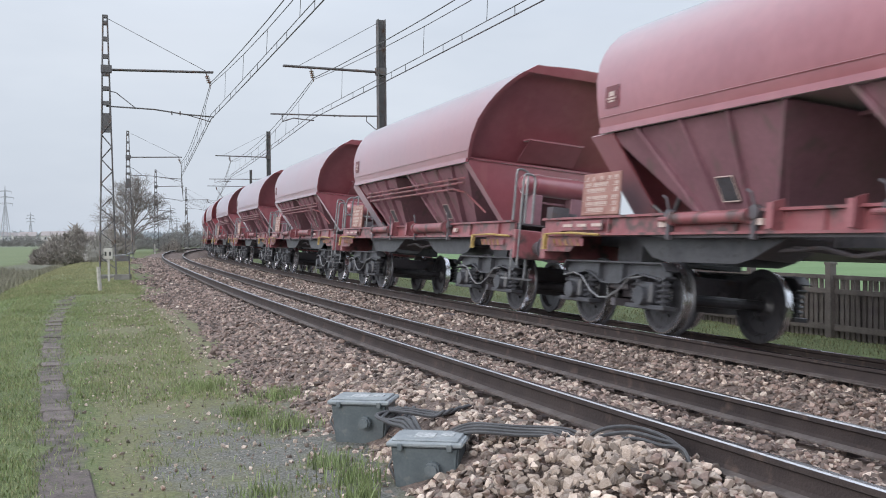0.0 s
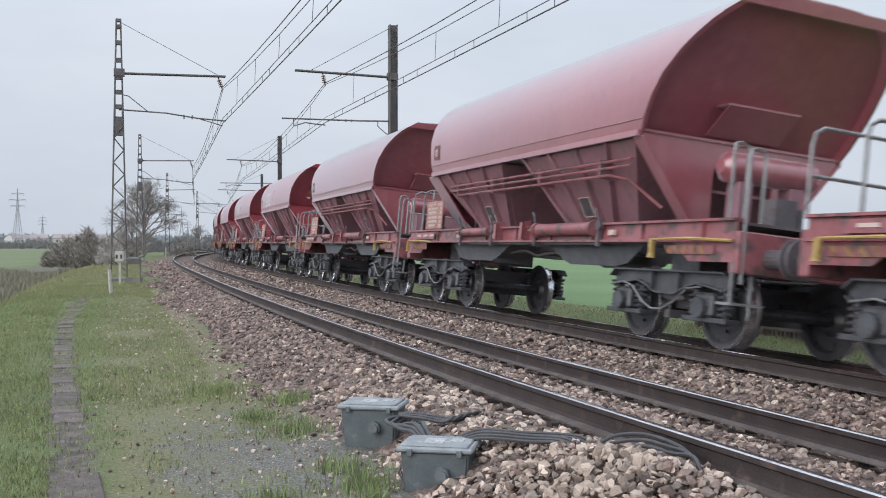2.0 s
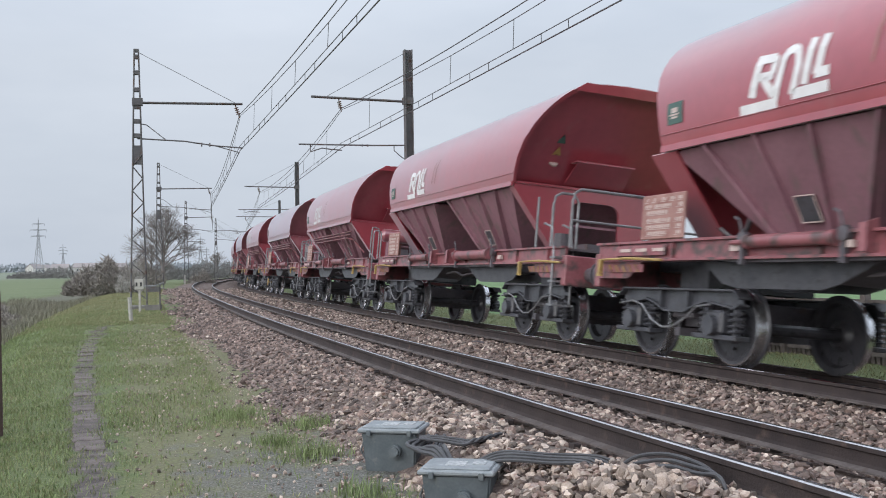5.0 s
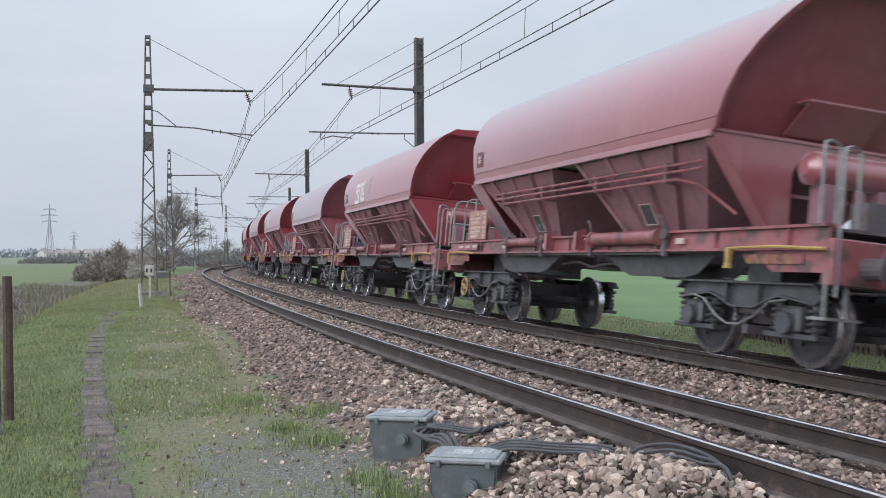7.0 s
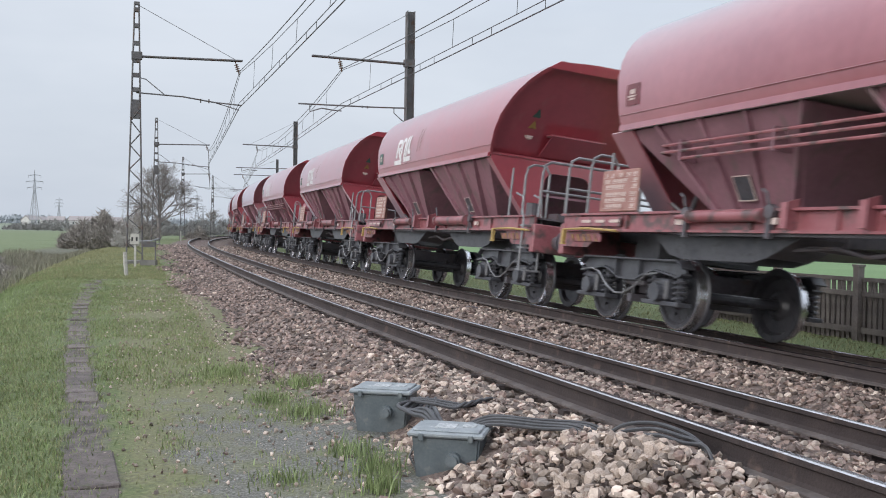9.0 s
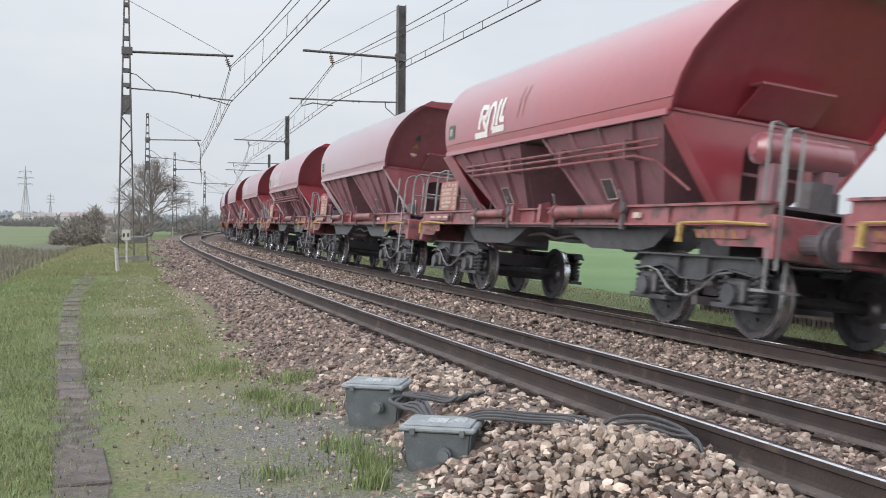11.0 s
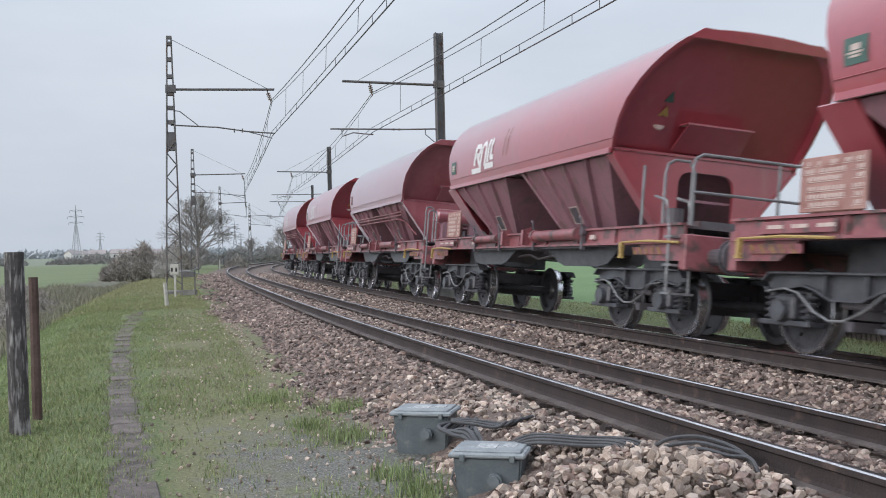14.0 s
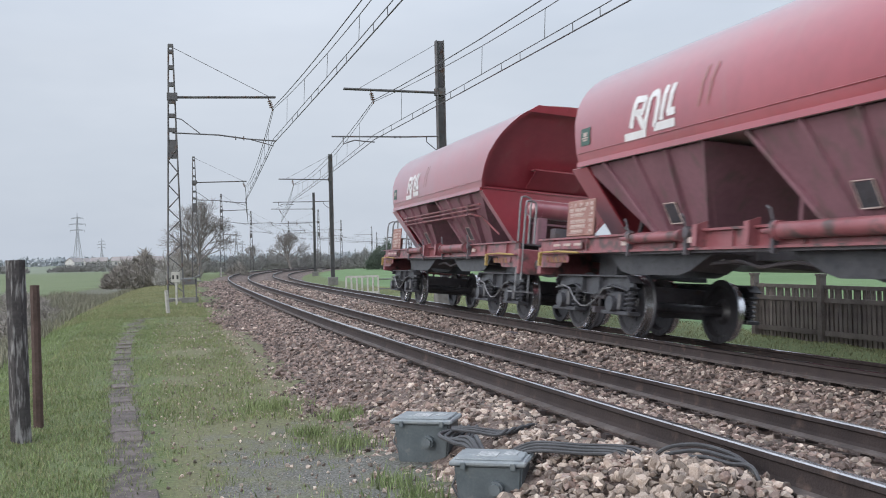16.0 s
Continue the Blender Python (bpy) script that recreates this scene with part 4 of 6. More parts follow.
    if logo:
        bm = B()
        for a, b, wd in (((2.42, 2.92), (2.30, 3.30), 0.11), ((2.30, 3.26), (2.06, 3.24), 0.09), ((2.06, 3.26), (2.10, 3.10), 0.09), ((2.34, 3.10), (2.08, 3.08), 0.08), ((2.24, 3.08), (2.08, 2.90), 0.10),
                         ((2.06, 2.84), (1.98, 3.08), 0.09), ((1.98, 3.06), (1.94, 3.20), 0.09), ((1.95, 3.19), (1.88, 3.27), 0.09), ((1.90, 3.26), (1.79, 3.28), 0.09), ((1.80, 3.285), (1.72, 3.23), 0.09), ((1.73, 3.25), (1.71, 3.10), 0.09), ((1.71, 3.12), (1.76, 2.94), 0.09), ((1.755, 2.96), (1.80, 2.86), 0.09), ((1.62, 2.92), (1.52, 3.32), 0.10), ((1.44, 2.98), (1.35, 3.32), 0.10), ((1.47, 2.99), (1.27, 2.99), 0.09),
                         ((2.62, 2.82), (2.02, 2.82), 0.10), ((1.80, 2.86), (1.28, 2.86), 0.10)):
            strip(bm, (a[0] - 0.28, 2.75 + (a[1] - 2.82) * 1.12), (b[0] - 0.28, 2.75 + (b[1] - 2.82) * 1.12), wd * 1.08)
        part("logo", bm, M["white"], w, "white painted company emblem")
        bm = B()
        for y in (0.25, 0.45):
            strip(bm, (y, 2.9), (y - 0.12, 3.4), 0.03)
        part("chalk_mark", bm, M["board"], w)
    if board:
        bm = B()
        lo, hi = 3.43, 3.75
        z0, z1 = (2.80, 3.06) if board == "greenboard" else (2.80, 3.08)
        n = 9
        for k in range(n):
            a, b = z0 + (z1 - z0) * k / n, z0 + (z1 - z0) * (k + 1) / n
            patch(bm, [(lo, a), (hi, a), (hi, b), (lo, b)], 0.010)
        panel = part("label_panel", bm, M[board], w)
        bm = B()
        for z, y0, y1, wd in ((0.62, 0.3, 0.7, 0.06), (0.42, 0.2, 0.85, 0.022), (0.29, 0.3, 0.75, 0.022)):
            zz = z0 + (z1 - z0) * z
            strip(bm, (lo + (hi - lo) * y0, zz), (lo + (hi - lo) * y1, zz), wd, 0.014)
        part("lettering", bm, M["ink"], panel)
    for y in (4.15, -4.15):
        build_bogie(w, y)
    return w


def travelled(t):
    """How far the train has come: a nearly steady pace that surges slightly."""
    surge = np.interp(t, (0, 0.5, 1.2, 2.0, 3.0, 4.0, 6.5, 8.0, 9.0, 11.5, 12.5, 13.5, 14.5, 16.0), (0, -0.02, 0.0, 0.12, 0.08, 0.10, -0.16, 0.0, 0.05, -0.06, 0.05, 0.28, 0.08, -0.06))
    return 15.3844 * t + 0.0106 * t * t + 0.00087 * t ** 3 + float(surge)


def wagon_pose(s):
    """The pose of a wagon whose middle is s metres along the far track."""
    a, b = rail_point(s - 4.15, 0, 0, True), rail_point(s + 4.15, 0, 0, True)
    mid, d = (a + b) / 2, b - a
    yaw = math.degrees(math.atan2(-d.x, d.y))
    return pose(mid.x, mid.y, mid.z, 0, math.degrees(math.atan2(CANT_FAR, GAUGE)), yaw)


WAGONS = []
# for each wagon from the head of the train to its tail: kind
KINDS = {
    "a": dict(pipes=True, tank=True, logo=False, board="darkboard", ladder=False, label="red hopper wagon with side air pipes and a tank end"),
    "b": dict(pipes=False, tank=False, logo=True, board="greenboard", ladder=False, label="red hopper wagon with a white emblem and railed end platform"),
    "c": dict(pipes=True, tank=True, logo=True, board="greenboard", ladder=False, label="red hopper wagon with white emblem, side pipes and tank"),
    "e": dict(pipes=False, tank=False, logo=False, board="greenboard", ladder=True, label="red hopper wagon with a ladder on its end"),
    "f": dict(pipes=False, tank=False, logo=False, board="darkboard", ladder=False, label="plain faded red hopper wagon with railed platform"),
}
ORDER = "aafaaaabbbcacabbcecbbabc"
BUILT = {}
for number, kind in enumerate(ORDER):
    if kind in BUILT:
        WAGONS.append(copy_thing(BUILT[kind], Matrix()))
    else:
        BUILT[kind] = build_wagon(**KINDS[kind])
        WAGONS.append(BUILT[kind])

# a yellow brake handwheel on the rear bogie of two wagons
for w in (WAGONS[11], WAGONS[12]):
    bm = B()
    n = 20
    bent(bm, [(-1.26, 4.78 + 0.16 * math.cos(2 * math.pi * k / n), 0.56 + 0.16 * math.sin(2 * math.pi * k / n)) for k in range(n + 1)], 0.018, 6)
    for a in (0.4, 0.4 + math.pi / 2):
        tube(bm, (-1.26, 4.78 - 0.15 * math.cos(a), 0.56 - 0.15 * math.sin(a)), (-1.26, 4.78 + 0.15 * math.cos(a), 0.56 + 0.15 * math.sin(a)), 0.014, 6)
    tube(bm, (-1.05, 4.78, 0.56), (-1.27, 4.78, 0.56), 0.025, 8)
    part("handwheel", bm, M["yellow"], w, "yellow brake handwheel")


# ---- overhead line ----
# along the line: how far the wires swing from each track's middle, and the height of the contact wire
NEAR_S, NEAR_SHIFT, NEAR_Z = (-44.0, -4.0, 36.68, 73.68, 113.0, 150, 190, 232, 280, 330), (0.0, -0.6, -0.05, 0.58, 0, 0, 0, 0, 0, 0), (5.45, 5.45, 5.45, 5.66, 5.6, 5.5, 5.5, 5.5, 5.5, 5.5)
FAR_S, FAR_SHIFT, FAR_Z = (-44.0, -4.0, 34.67, 71.92, 112.5, 150, 190, 232, 280, 330), (0.0, -0.35, -0.41, 0.29, 0, 0, 0, 0, 0, 0), (5.35, 5.35, 5.37, 5.61, 5.6, 5.5, 5.5, 5.5, 5.5, 5.5)


def build_mast(x, y, lattice, far_away=False):
    """A mast beside the line with its cantilever over the nearer track. Local x points from the mast to the track."""
    s, lat = (float(v[0]) for v in track_coords(np.array([x]), np.array([y])))
    side = -1 if lat < 1.8 else 1
    wire = float(np.interp(s, NEAR_S, NEAR_SHIFT)) if side < 0 else SEP + float(np.interp(s, FAR_S, FAR_SHIFT))
    reach = abs(lat - wire)
    beyond = 0.10 if side < 0 else 1.05
    turn = math.degrees(heading(s)) + (0 if side < 0 else 180)
    base = -0.10
    w = thing("catenary_mast", ("riveted lattice steel" if lattice else "plain grey steel") + " mast carrying the overhead line", "catenary mast", "masts along the line", at=pose(x, y, base, 0, 0, turn))
    top = 9.0
    mm = M["mast"]
    bm = B()
    if lattice:
        def half(z):
            return 0.27 - 0.20 * min(1, z / 9.0)
        for sx in (-1, 1):
            for sy in (-1, 1):
                tube(bm, (sx * half(0), sy * 0.10, 0), (sx * half(top), sy * 0.07, top), 0.028, 4)
        z, flip = 0.3, 1
        while z < 5.0:
            z2 = z + 0.42
            for sy in (-1, 1):
                tube(bm, (flip * half(z), sy * 0.1, z), (-flip * half(z2), sy * 0.1, z2), 0.016, 4)
            z, flip = z2, -flip
        part("lattice", bm, mm, w)
        pieces = [(-half(5.4), half(5.4), 5.0, 5.65), (-half(9) - 0.02, half(9) + 0.02, 8.92, 9.02)]
        pieces += [(-half(zc), half(zc), zc - 0.07, zc + 0.07) for zc in (6.0, 6.5, 7.0, 7.6, 8.2, 8.75)]
        pieces += [(sx * half(6.5) * 0.95 - 0.02, sx * half(6.5) * 0.95 + 0.02, 5.6, 7.1) for sx in (-1, 1)]
        for x0, x1, z0, z1 in pieces:
            bm = B()
            box(bm, x0, x1, -0.088, 0.088, z0, z1)
            part("batten_plate", bm, mm, w)
    else:
        for sx in (-1, 1):
            box(bm, sx * 0.13 - 0.012, sx * 0.13 + 0.012, -0.15, 0.15, 0, top)
        box(bm, -0.13, 0.13, -0.012, 0.012, 0, top)
        part("column", bm, M["mast"], w)
    bm = B()
    box(bm, -0.35, 0.35, -0.3, 0.3, -0.5, 0.10, 0, 0.03)
    part("footing", bm, M["darkconcrete"], w)
    bm = B()
    for sy in (-0.06, 0.06):
        tube(bm, (0, sy, 7.15), (reach + beyond, sy, 7.22), 0.035, 6)
    box(bm, -0.16, 0.2, -0.12, 0.12, 7.05, 7.30)
    part("cantilever", bm, mm, w)
    bm = B()
    bent(bm, [(0.05, 0, 8.92), (reach - 0.15 if side < 0 else reach + 0.5, 0, 7.25)], 0.010, 5)
    part("stay_wire", bm, mm, w)
    bm = B()
    if side < 0:
        bent(bm, [(0, 0, 5.90), (reach * 0.45, 0, 5.84), (reach * 0.75, 0, 5.70), (reach + 0.1, 0, 5.64)], 0.025, 6)
        bent(bm, [(0.1, 0, 6.42), (0.32, 0, 6.38), (reach * 0.27, 0, 5.88)], 0.018, 5)
        bent(bm, [(reach * 0.75, 0, 5.70), (reach * 0.9, 0, 5.56), (reach, 0, 5.46)], 0.018, 5)
    else:
        bent(bm, [(0, 0, 5.60), (reach * 0.5, 0, 5.57), (reach + 1.5, 0, 5.56)], 0.028, 6)
        bent(bm, [(0.0, 0, 5.05), (0.25, 0, 5.15), (0.55, 0, 5.40), (0.55, 0, 5.58)], 0.018, 5)
        bent(bm, [(reach + 1.1, 0, 5.56), (reach + 1.1, 0, 5.30), (reach + 0.95, 0, 5.36), (reach + 0.7, 0, 5.44), (reach + 0.35, 0, 5.40), (reach, 0, 5.38)], 0.022, 5)
    for at in (0.62, 0.70):
        tube(bm, (reach * at, 0, 5.60 if side > 0 else 5.66), (reach * at, 0, 5.52 if side > 0 else 5.80), 0.025, 6)
    part("steady_arm", bm, mm, w)
    bm = B()
    p, q = Vector((reach - 0.16 if side < 0 else reach + 0.1, 0, 7.20)), Vector((reach, 0, 6.72))
    for k in range(4):
        a = p.lerp(q, 0.25 + 0.14 * k)
        tube(bm, a, a + (q - p).normalized() * 0.03, 0.075, 10)
    tube(bm, p, q, 0.02, 6)
    part("insulator", bm, M["porcelain"], w)
    return s


LEFT_MASTS = [(-9.40, 34.3), (-17.8, 70.4), (-24.6, 109.0)]
RIGHT_MASTS = [(0.05, 34.7), (-8.0, 70.8), (-14.4, 110.0)]
for x, y in LEFT_MASTS:
    build_mast(x, y, True)
for x, y in RIGHT_MASTS:
    build_mast(x, y, False)
for s in (150, 190, 232, 280):
    for lat in (-3.2, SEP + 3.2):
        p = line(s, lat)
        build_mast(p.x, p.y, True)


def build_wires(far):
    """Each span: two messengers, an auxiliary wire held by droppers, and the contact wire tied under it."""
    stations, shifts, heights = (FAR_S, FAR_SHIFT, FAR_Z) if far else (NEAR_S, NEAR_SHIFT, NEAR_Z)
    off = SEP if far else 0.0
    n = 10
    for i in range(len(stations) - 1):
        run = thing("overhead_wire", "overhead contact wire hung from its messengers by droppers", "overhead line", "overhead wires")
        p0, p1 = line(stations[i], off + shifts[i]), line(stations[i + 1], off + shifts[i + 1])
        across = Vector((p1.y - p0.y, p0.x - p1.x, 0)).normalized()
        rows = {"upper": [], "lower": [], "aux": [], "contact": []}
        for k in range(n + 1):
            t = k / n
            p, bow = p0.lerp(p1, t), 4 * t * (1 - t)
            low = heights[i] * (1 - t) + heights[i + 1] * t - 0.05 * bow
            rows["upper"].append(Vector((p.x, p.y, 6.74 - 0.48 * bow)))
            rows["lower"].append(Vector((p.x, p.y, 6.70 - 0.64 * bow)) + across * 0.03)
            rows["aux"].append(Vector((p.x, p.y, low + 0.17)))
            rows["contact"].append(Vector((p.x, p.y, low)))
        for key, name, r in (("upper", "messenger_wire", 0.013), ("lower", "messenger_wire", 0.010), ("aux", "auxiliary_wire", 0.010), ("contact", "contact_wire", 0.014)):
            bm = B()
            bent(bm, rows[key], r, 5)
            part(name, bm, M["wire"], run)
        for k in range(1, n):
            bm = B()
            bent(bm, [rows["lower"][k], rows["aux"][k]], 0.007, 4)
            part("dropper", bm, M["wire"], run)
            for shift in (0.35, 0.65):
                bm = B()
                bent(bm, [rows["aux"][k].lerp(rows["aux"][k + 1], shift), rows["contact"][k].lerp(rows["contact"][k + 1], shift)], 0.008, 4)
                part("tie", bm, M["wire"], run)


build_wires(False)
build_wires(True)


# ---- trackside boxes ----
def build_box(x, y, turn, z):
    w = thing("junction_box", "slate grey trackside junction box with weathered lid on ballast", "junction box", "trackside boxes", at=pose(x, y, z, 0, 0, turn) @ Matrix.Scale(0.87, 4))
    bm = B()
    a = [bm.verts.new((sx * 0.255, sy * 0.19, 0.36)) for sx, sy in ((-1, -1), (1, -1), (1, 1), (-1, 1))]
    b = [bm.verts.new((sx * 0.215, sy * 0.15, -0.10)) for sx, sy in ((-1, -1), (1, -1), (1, 1), (-1, 1))]
    for i in range(4):
        bm.faces.new((a[i], a[(i + 1) % 4], b[(i + 1) % 4], b[i]))
    bm.faces.new(a)
    bm.faces.new(b[::-1])
    bmesh.ops.recalc_face_normals(bm, faces=bm.faces)
    bmesh.ops.bevel(bm, geom=list(bm.edges), offset=0.015, segments=2, affect="EDGES")
    body = part("body", bm, M["box"], w)
    bm = B()
    box(bm, -0.285, 0.285, -0.215, 0.215, 0.355, 0.395, 0, 0.012)
    box(bm, -0.25, 0.25, -0.18, 0.18, 0.39, 0.41, 0, 0.008)
    part("lid", bm, M["lid"], w, "pale weathered lid")
    for x0 in (-0.2, 0.17):
        bm = B()
        box(bm, x0, x0 + 0.04, -0.228, -0.205, 0.33, 0.385, 0, 0.005)
        part("latch", bm, M["box"], w)
    bm = B()
    tube(bm, (0.06, -0.15, 0.20), (0.06, -0.235, 0.20), 0.055, 14)
    tube(bm, (0.06, -0.23, 0.20), (0.06, -0.26, 0.20), 0.04, 14)
    part("cable_gland", bm, M["box"], w)
    bm = B()
    box(bm, -0.10, 0.05, -0.10, 0.06, 0.410, 0.414)
    box(bm, 0.09, 0.19, -0.04, 0.08, 0.410, 0.414)
    part("sticker", bm, M["sticker"], w, "worn white sticker")
    bm = B()
    bent(bm, [(-0.245, -0.10, 0.30), (-0.30, -0.06, 0.18), (-0.232, -0.02, 0.02)], 0.010, 5)
    part("earth_strap", bm, M["grey_steel"], w)
    return w


build_box(0.29, 6.35, -14, -0.46)
build_box(-0.16, 7.75, -14, -0.42)


# ---- cables by the boxes ----
def build_cable(pts, r, label):
    bm = B()
    pts = [Vector(p) for p in pts]
    smooth_pts = []
    for i in range(len(pts) - 1):
        p0, p1, p2, p3 = pts[max(i - 1, 0)], pts[i], pts[i + 1], pts[min(i + 2, len(pts) - 1)]
        for k in range(6):
            t = k / 6
            smooth_pts.append(0.5 * ((2 * p1) + (p2 - p0) * t + (2 * p0 - 5 * p1 + 4 * p2 - p3) * t * t + (3 * p1 - p0 - 3 * p2 + p3) * t ** 3))
    smooth_pts.append(pts[-1])
    bent(bm, smooth_pts, r, 7)
    tagged(part("cable", bm, M["cable"], None), label, "cable", "cables by the boxes")


for k in range(6):
    dy, dz = 0.028 * (k - 2), 0.014 * (k % 3)
    build_cable([(0.40, 6.46 + dy, -0.14), (0.57, 6.42 + dy, -0.095 + dz), (0.84, 6.20 + dy, -0.075 + dz), (1.02 + 0.03 * k, 6.02 + dy, -0.055 + 0.5 * dz), (1.12 + 0.03 * k, 5.92 + dy, -0.13)], 0.012, "black cable running from a box over the ballast")
for k in range(3):
    d = 0.06 * k
    build_cable([(1.22, 5.88 - d, -0.06), (1.306, 5.80 - d, 0.02 - 0.4 * d), (1.456, 5.74 - d, 0.045 - 0.4 * d), (1.565, 5.56 - d, 0.04 - 0.4 * d), (1.63, 5.38 - d, 0.01), (1.65, 5.28 - d, -0.08)], 0.012, "black cable bent down to the foot of the rail")
for k in range(6):
    d = 0.03 * k
    build_cable([(0.08 + d, 7.56, -0.15 + 0.02 * (k % 2)), (-0.06 + 1.4 * d, 7.34, -0.15 - 0.02 * k), (0.05 + d, 7.1, -0.17 + 0.02 * (k % 3)), (0.14 + 0.5 * d, 6.85, -0.15 + 0.02 * (k % 3)), (0.24 + 0.3 * d, 6.55, -0.22)], 0.016, "dark cable looped between the two boxes")
for k in range(4):
    d = 0.04 * k
    build_cable([(0.04, 7.42 + d, -0.13), (0.20, 7.28 + d, -0.125 + 0.01 * (k % 2)), (0.36 + d, 7.20 + d, -0.14), (0.44 + 1.6 * d, 7.26 + d, -0.115 + 0.006 * k), (0.50 + 2 * d, 7.34 + d, -0.15), (0.54 + 2 * d, 7.38 + d, -0.26)], 0.012, "black cable leaving a box across the stones")


# ---- posts and small line-side things ----
def build_post(x, y, h, w, material, lean, label, category="post", name="fence_post"):
    bm = B()
    n, rings = 8, []
    for k in range(7):
        z = -0.3 + (h + 0.3) * k / 6
        r = w / 2 * (1.08 - 0.1 * k / 6)
        rings.append([bm.verts.new((r * math.cos(2 * math.pi * j / n) * (1 + random.uniform(-0.06, 0.06)) + lean * z, r * math.sin(2 * math.pi * j / n) * (1 + random.uniform(-0.06, 0.06)), z)) for j in range(n)])
    for a, b in zip(rings, rings[1:]):
        for j in range(n):
            bm.faces.new((a[j], a[(j + 1) % n], b[(j + 1) % n], b[j]))
    bm.faces.new(rings[0][::-1])
    bm.faces.new(rings[-1])
    ob = part(name, bm, material, None)
    ob.matrix_basis = on_ground(x, y)
    tagged(ob, label, category, "old posts by the path" if name == "fence_post" else "")


build_post(-3.83, 8.8, 1.66, 0.175, M["post"], -0.012, "stout tarred timber post with flaking white paint")
build_post(-4.05, 9.71, 1.41, 0.095, M["post2"], -0.008, "thin brown timber post in the grass")
build_post(-5.0, 10.4, 1.2, 0.09, M["post2"], 0.01, "thin brown timber post in the grass")
for x, y in ((-12.5, 24), (-11.7, 21.5), (-13.5, 27.5), (-11.0, 19.5), (-14.6, 31)):
    build_post(x, y, 1.0, 0.08, M["post2"], random.uniform(-0.08, 0.08), "thin weathered stake at the edge of the ditch")
build_post(-7.68, 27.2, 0.66, 0.11, M["concrete"], -0.06, "short pale concrete marker post leaning by the path", "marker post", "marker_post")
build_post(-21.6, 95.0, 0.9, 0.12, M["concrete"], 0.0, "short white marker post by the track", "marker post", "marker_post")

w = thing("track_sign", "small white line-side sign on a post by the mast", "sign", at=on_ground(-8.72, 31.9))
bm = B()
box(bm, -0.03, 0.03, -0.03, 0.03, -0.3, 1.0)
part("pole", bm, M["concrete"], w)
bm = B()
box(bm, -0.14, 0.14, -0.06, -0.035, 0.74, 1.08, 0, 0.01)
panel = part("panel", bm, M["concrete"], w)
bm = B()
for x in (-0.08, 0.06):
    box(bm, x - 0.03, x + 0.03, -0.066, -0.06, 0.84, 0.97)
part("figures", bm, M["black"], panel)

w = thing("cable_cabinet", "low dark steel stand with brackets beside the mast", "cabinet", at=on_ground(-8.62, 33.2))
bm = B()
box(bm, -0.25, 0.25, -0.15, 0.15, 0, 0.18)
part("base", bm, M["darkconcrete"], w)
bm = B()
for x in (-0.22, 0.22):
    box(bm, x - 0.02, x + 0.02, -0.02, 0.02, 0.18, 0.85)
box(bm, -0.20, 0.20, -0.05, 0.05, 0.62, 0.80)
part("stand", bm, M["mast"], w)
bm = B()
bent(bm, [(-0.5, 0, 0.80), (0.1, 0, 0.83), (0.35, 0, 0.92)], 0.025, 5)
part("arm", bm, M["grey_steel"], w)


def build_track_guard(x, y, turn):
    w = thing("barrier", "pale concrete barrier with upright bars beyond the far track", "barrier", at=on_ground(x, y, turn))
    for z in (0.18, 1.0):
        bm = B()
        box(bm, -0.85, 0.85, -0.05, 0.05, z - 0.05, z + 0.05)
        part("rail_bar", bm, M["concrete"], w)
    for k in range(7):
        bm = B()
        box(bm, -0.85 + 0.283 * k - 0.04, -0.85 + 0.283 * k + 0.04, -0.04, 0.04, -0.2, 1.0)
        part("upright", bm, M["concrete"], w)
    for z in (0.35, 0.85):
        bm = B()
        tube(bm, (0.85, 0, z), (2.4, -0.3, z), 0.03, 6)
        part("tube_rail", bm, M["mast"], w)


build_track_guard(-4.2, 50.5, -8)
for s in (18, 26, 36, 47, 58, 70, 84):
    bm = B()
    box(bm, -0.22, 0.22, -0.16, 0.16, -0.12, 0.07, 0, 0.02)
    ob = part("track_magnet", bm, M["under"], None)
    p = line(s, SEP / 2 + 0.35, -0.27)
    ob.matrix_basis = pose(p.x, p.y, p.z, 0, 0, math.degrees(heading(s)))
    tagged(ob, "small dark steel box lying between the tracks", "track box", "boxes between the tracks")


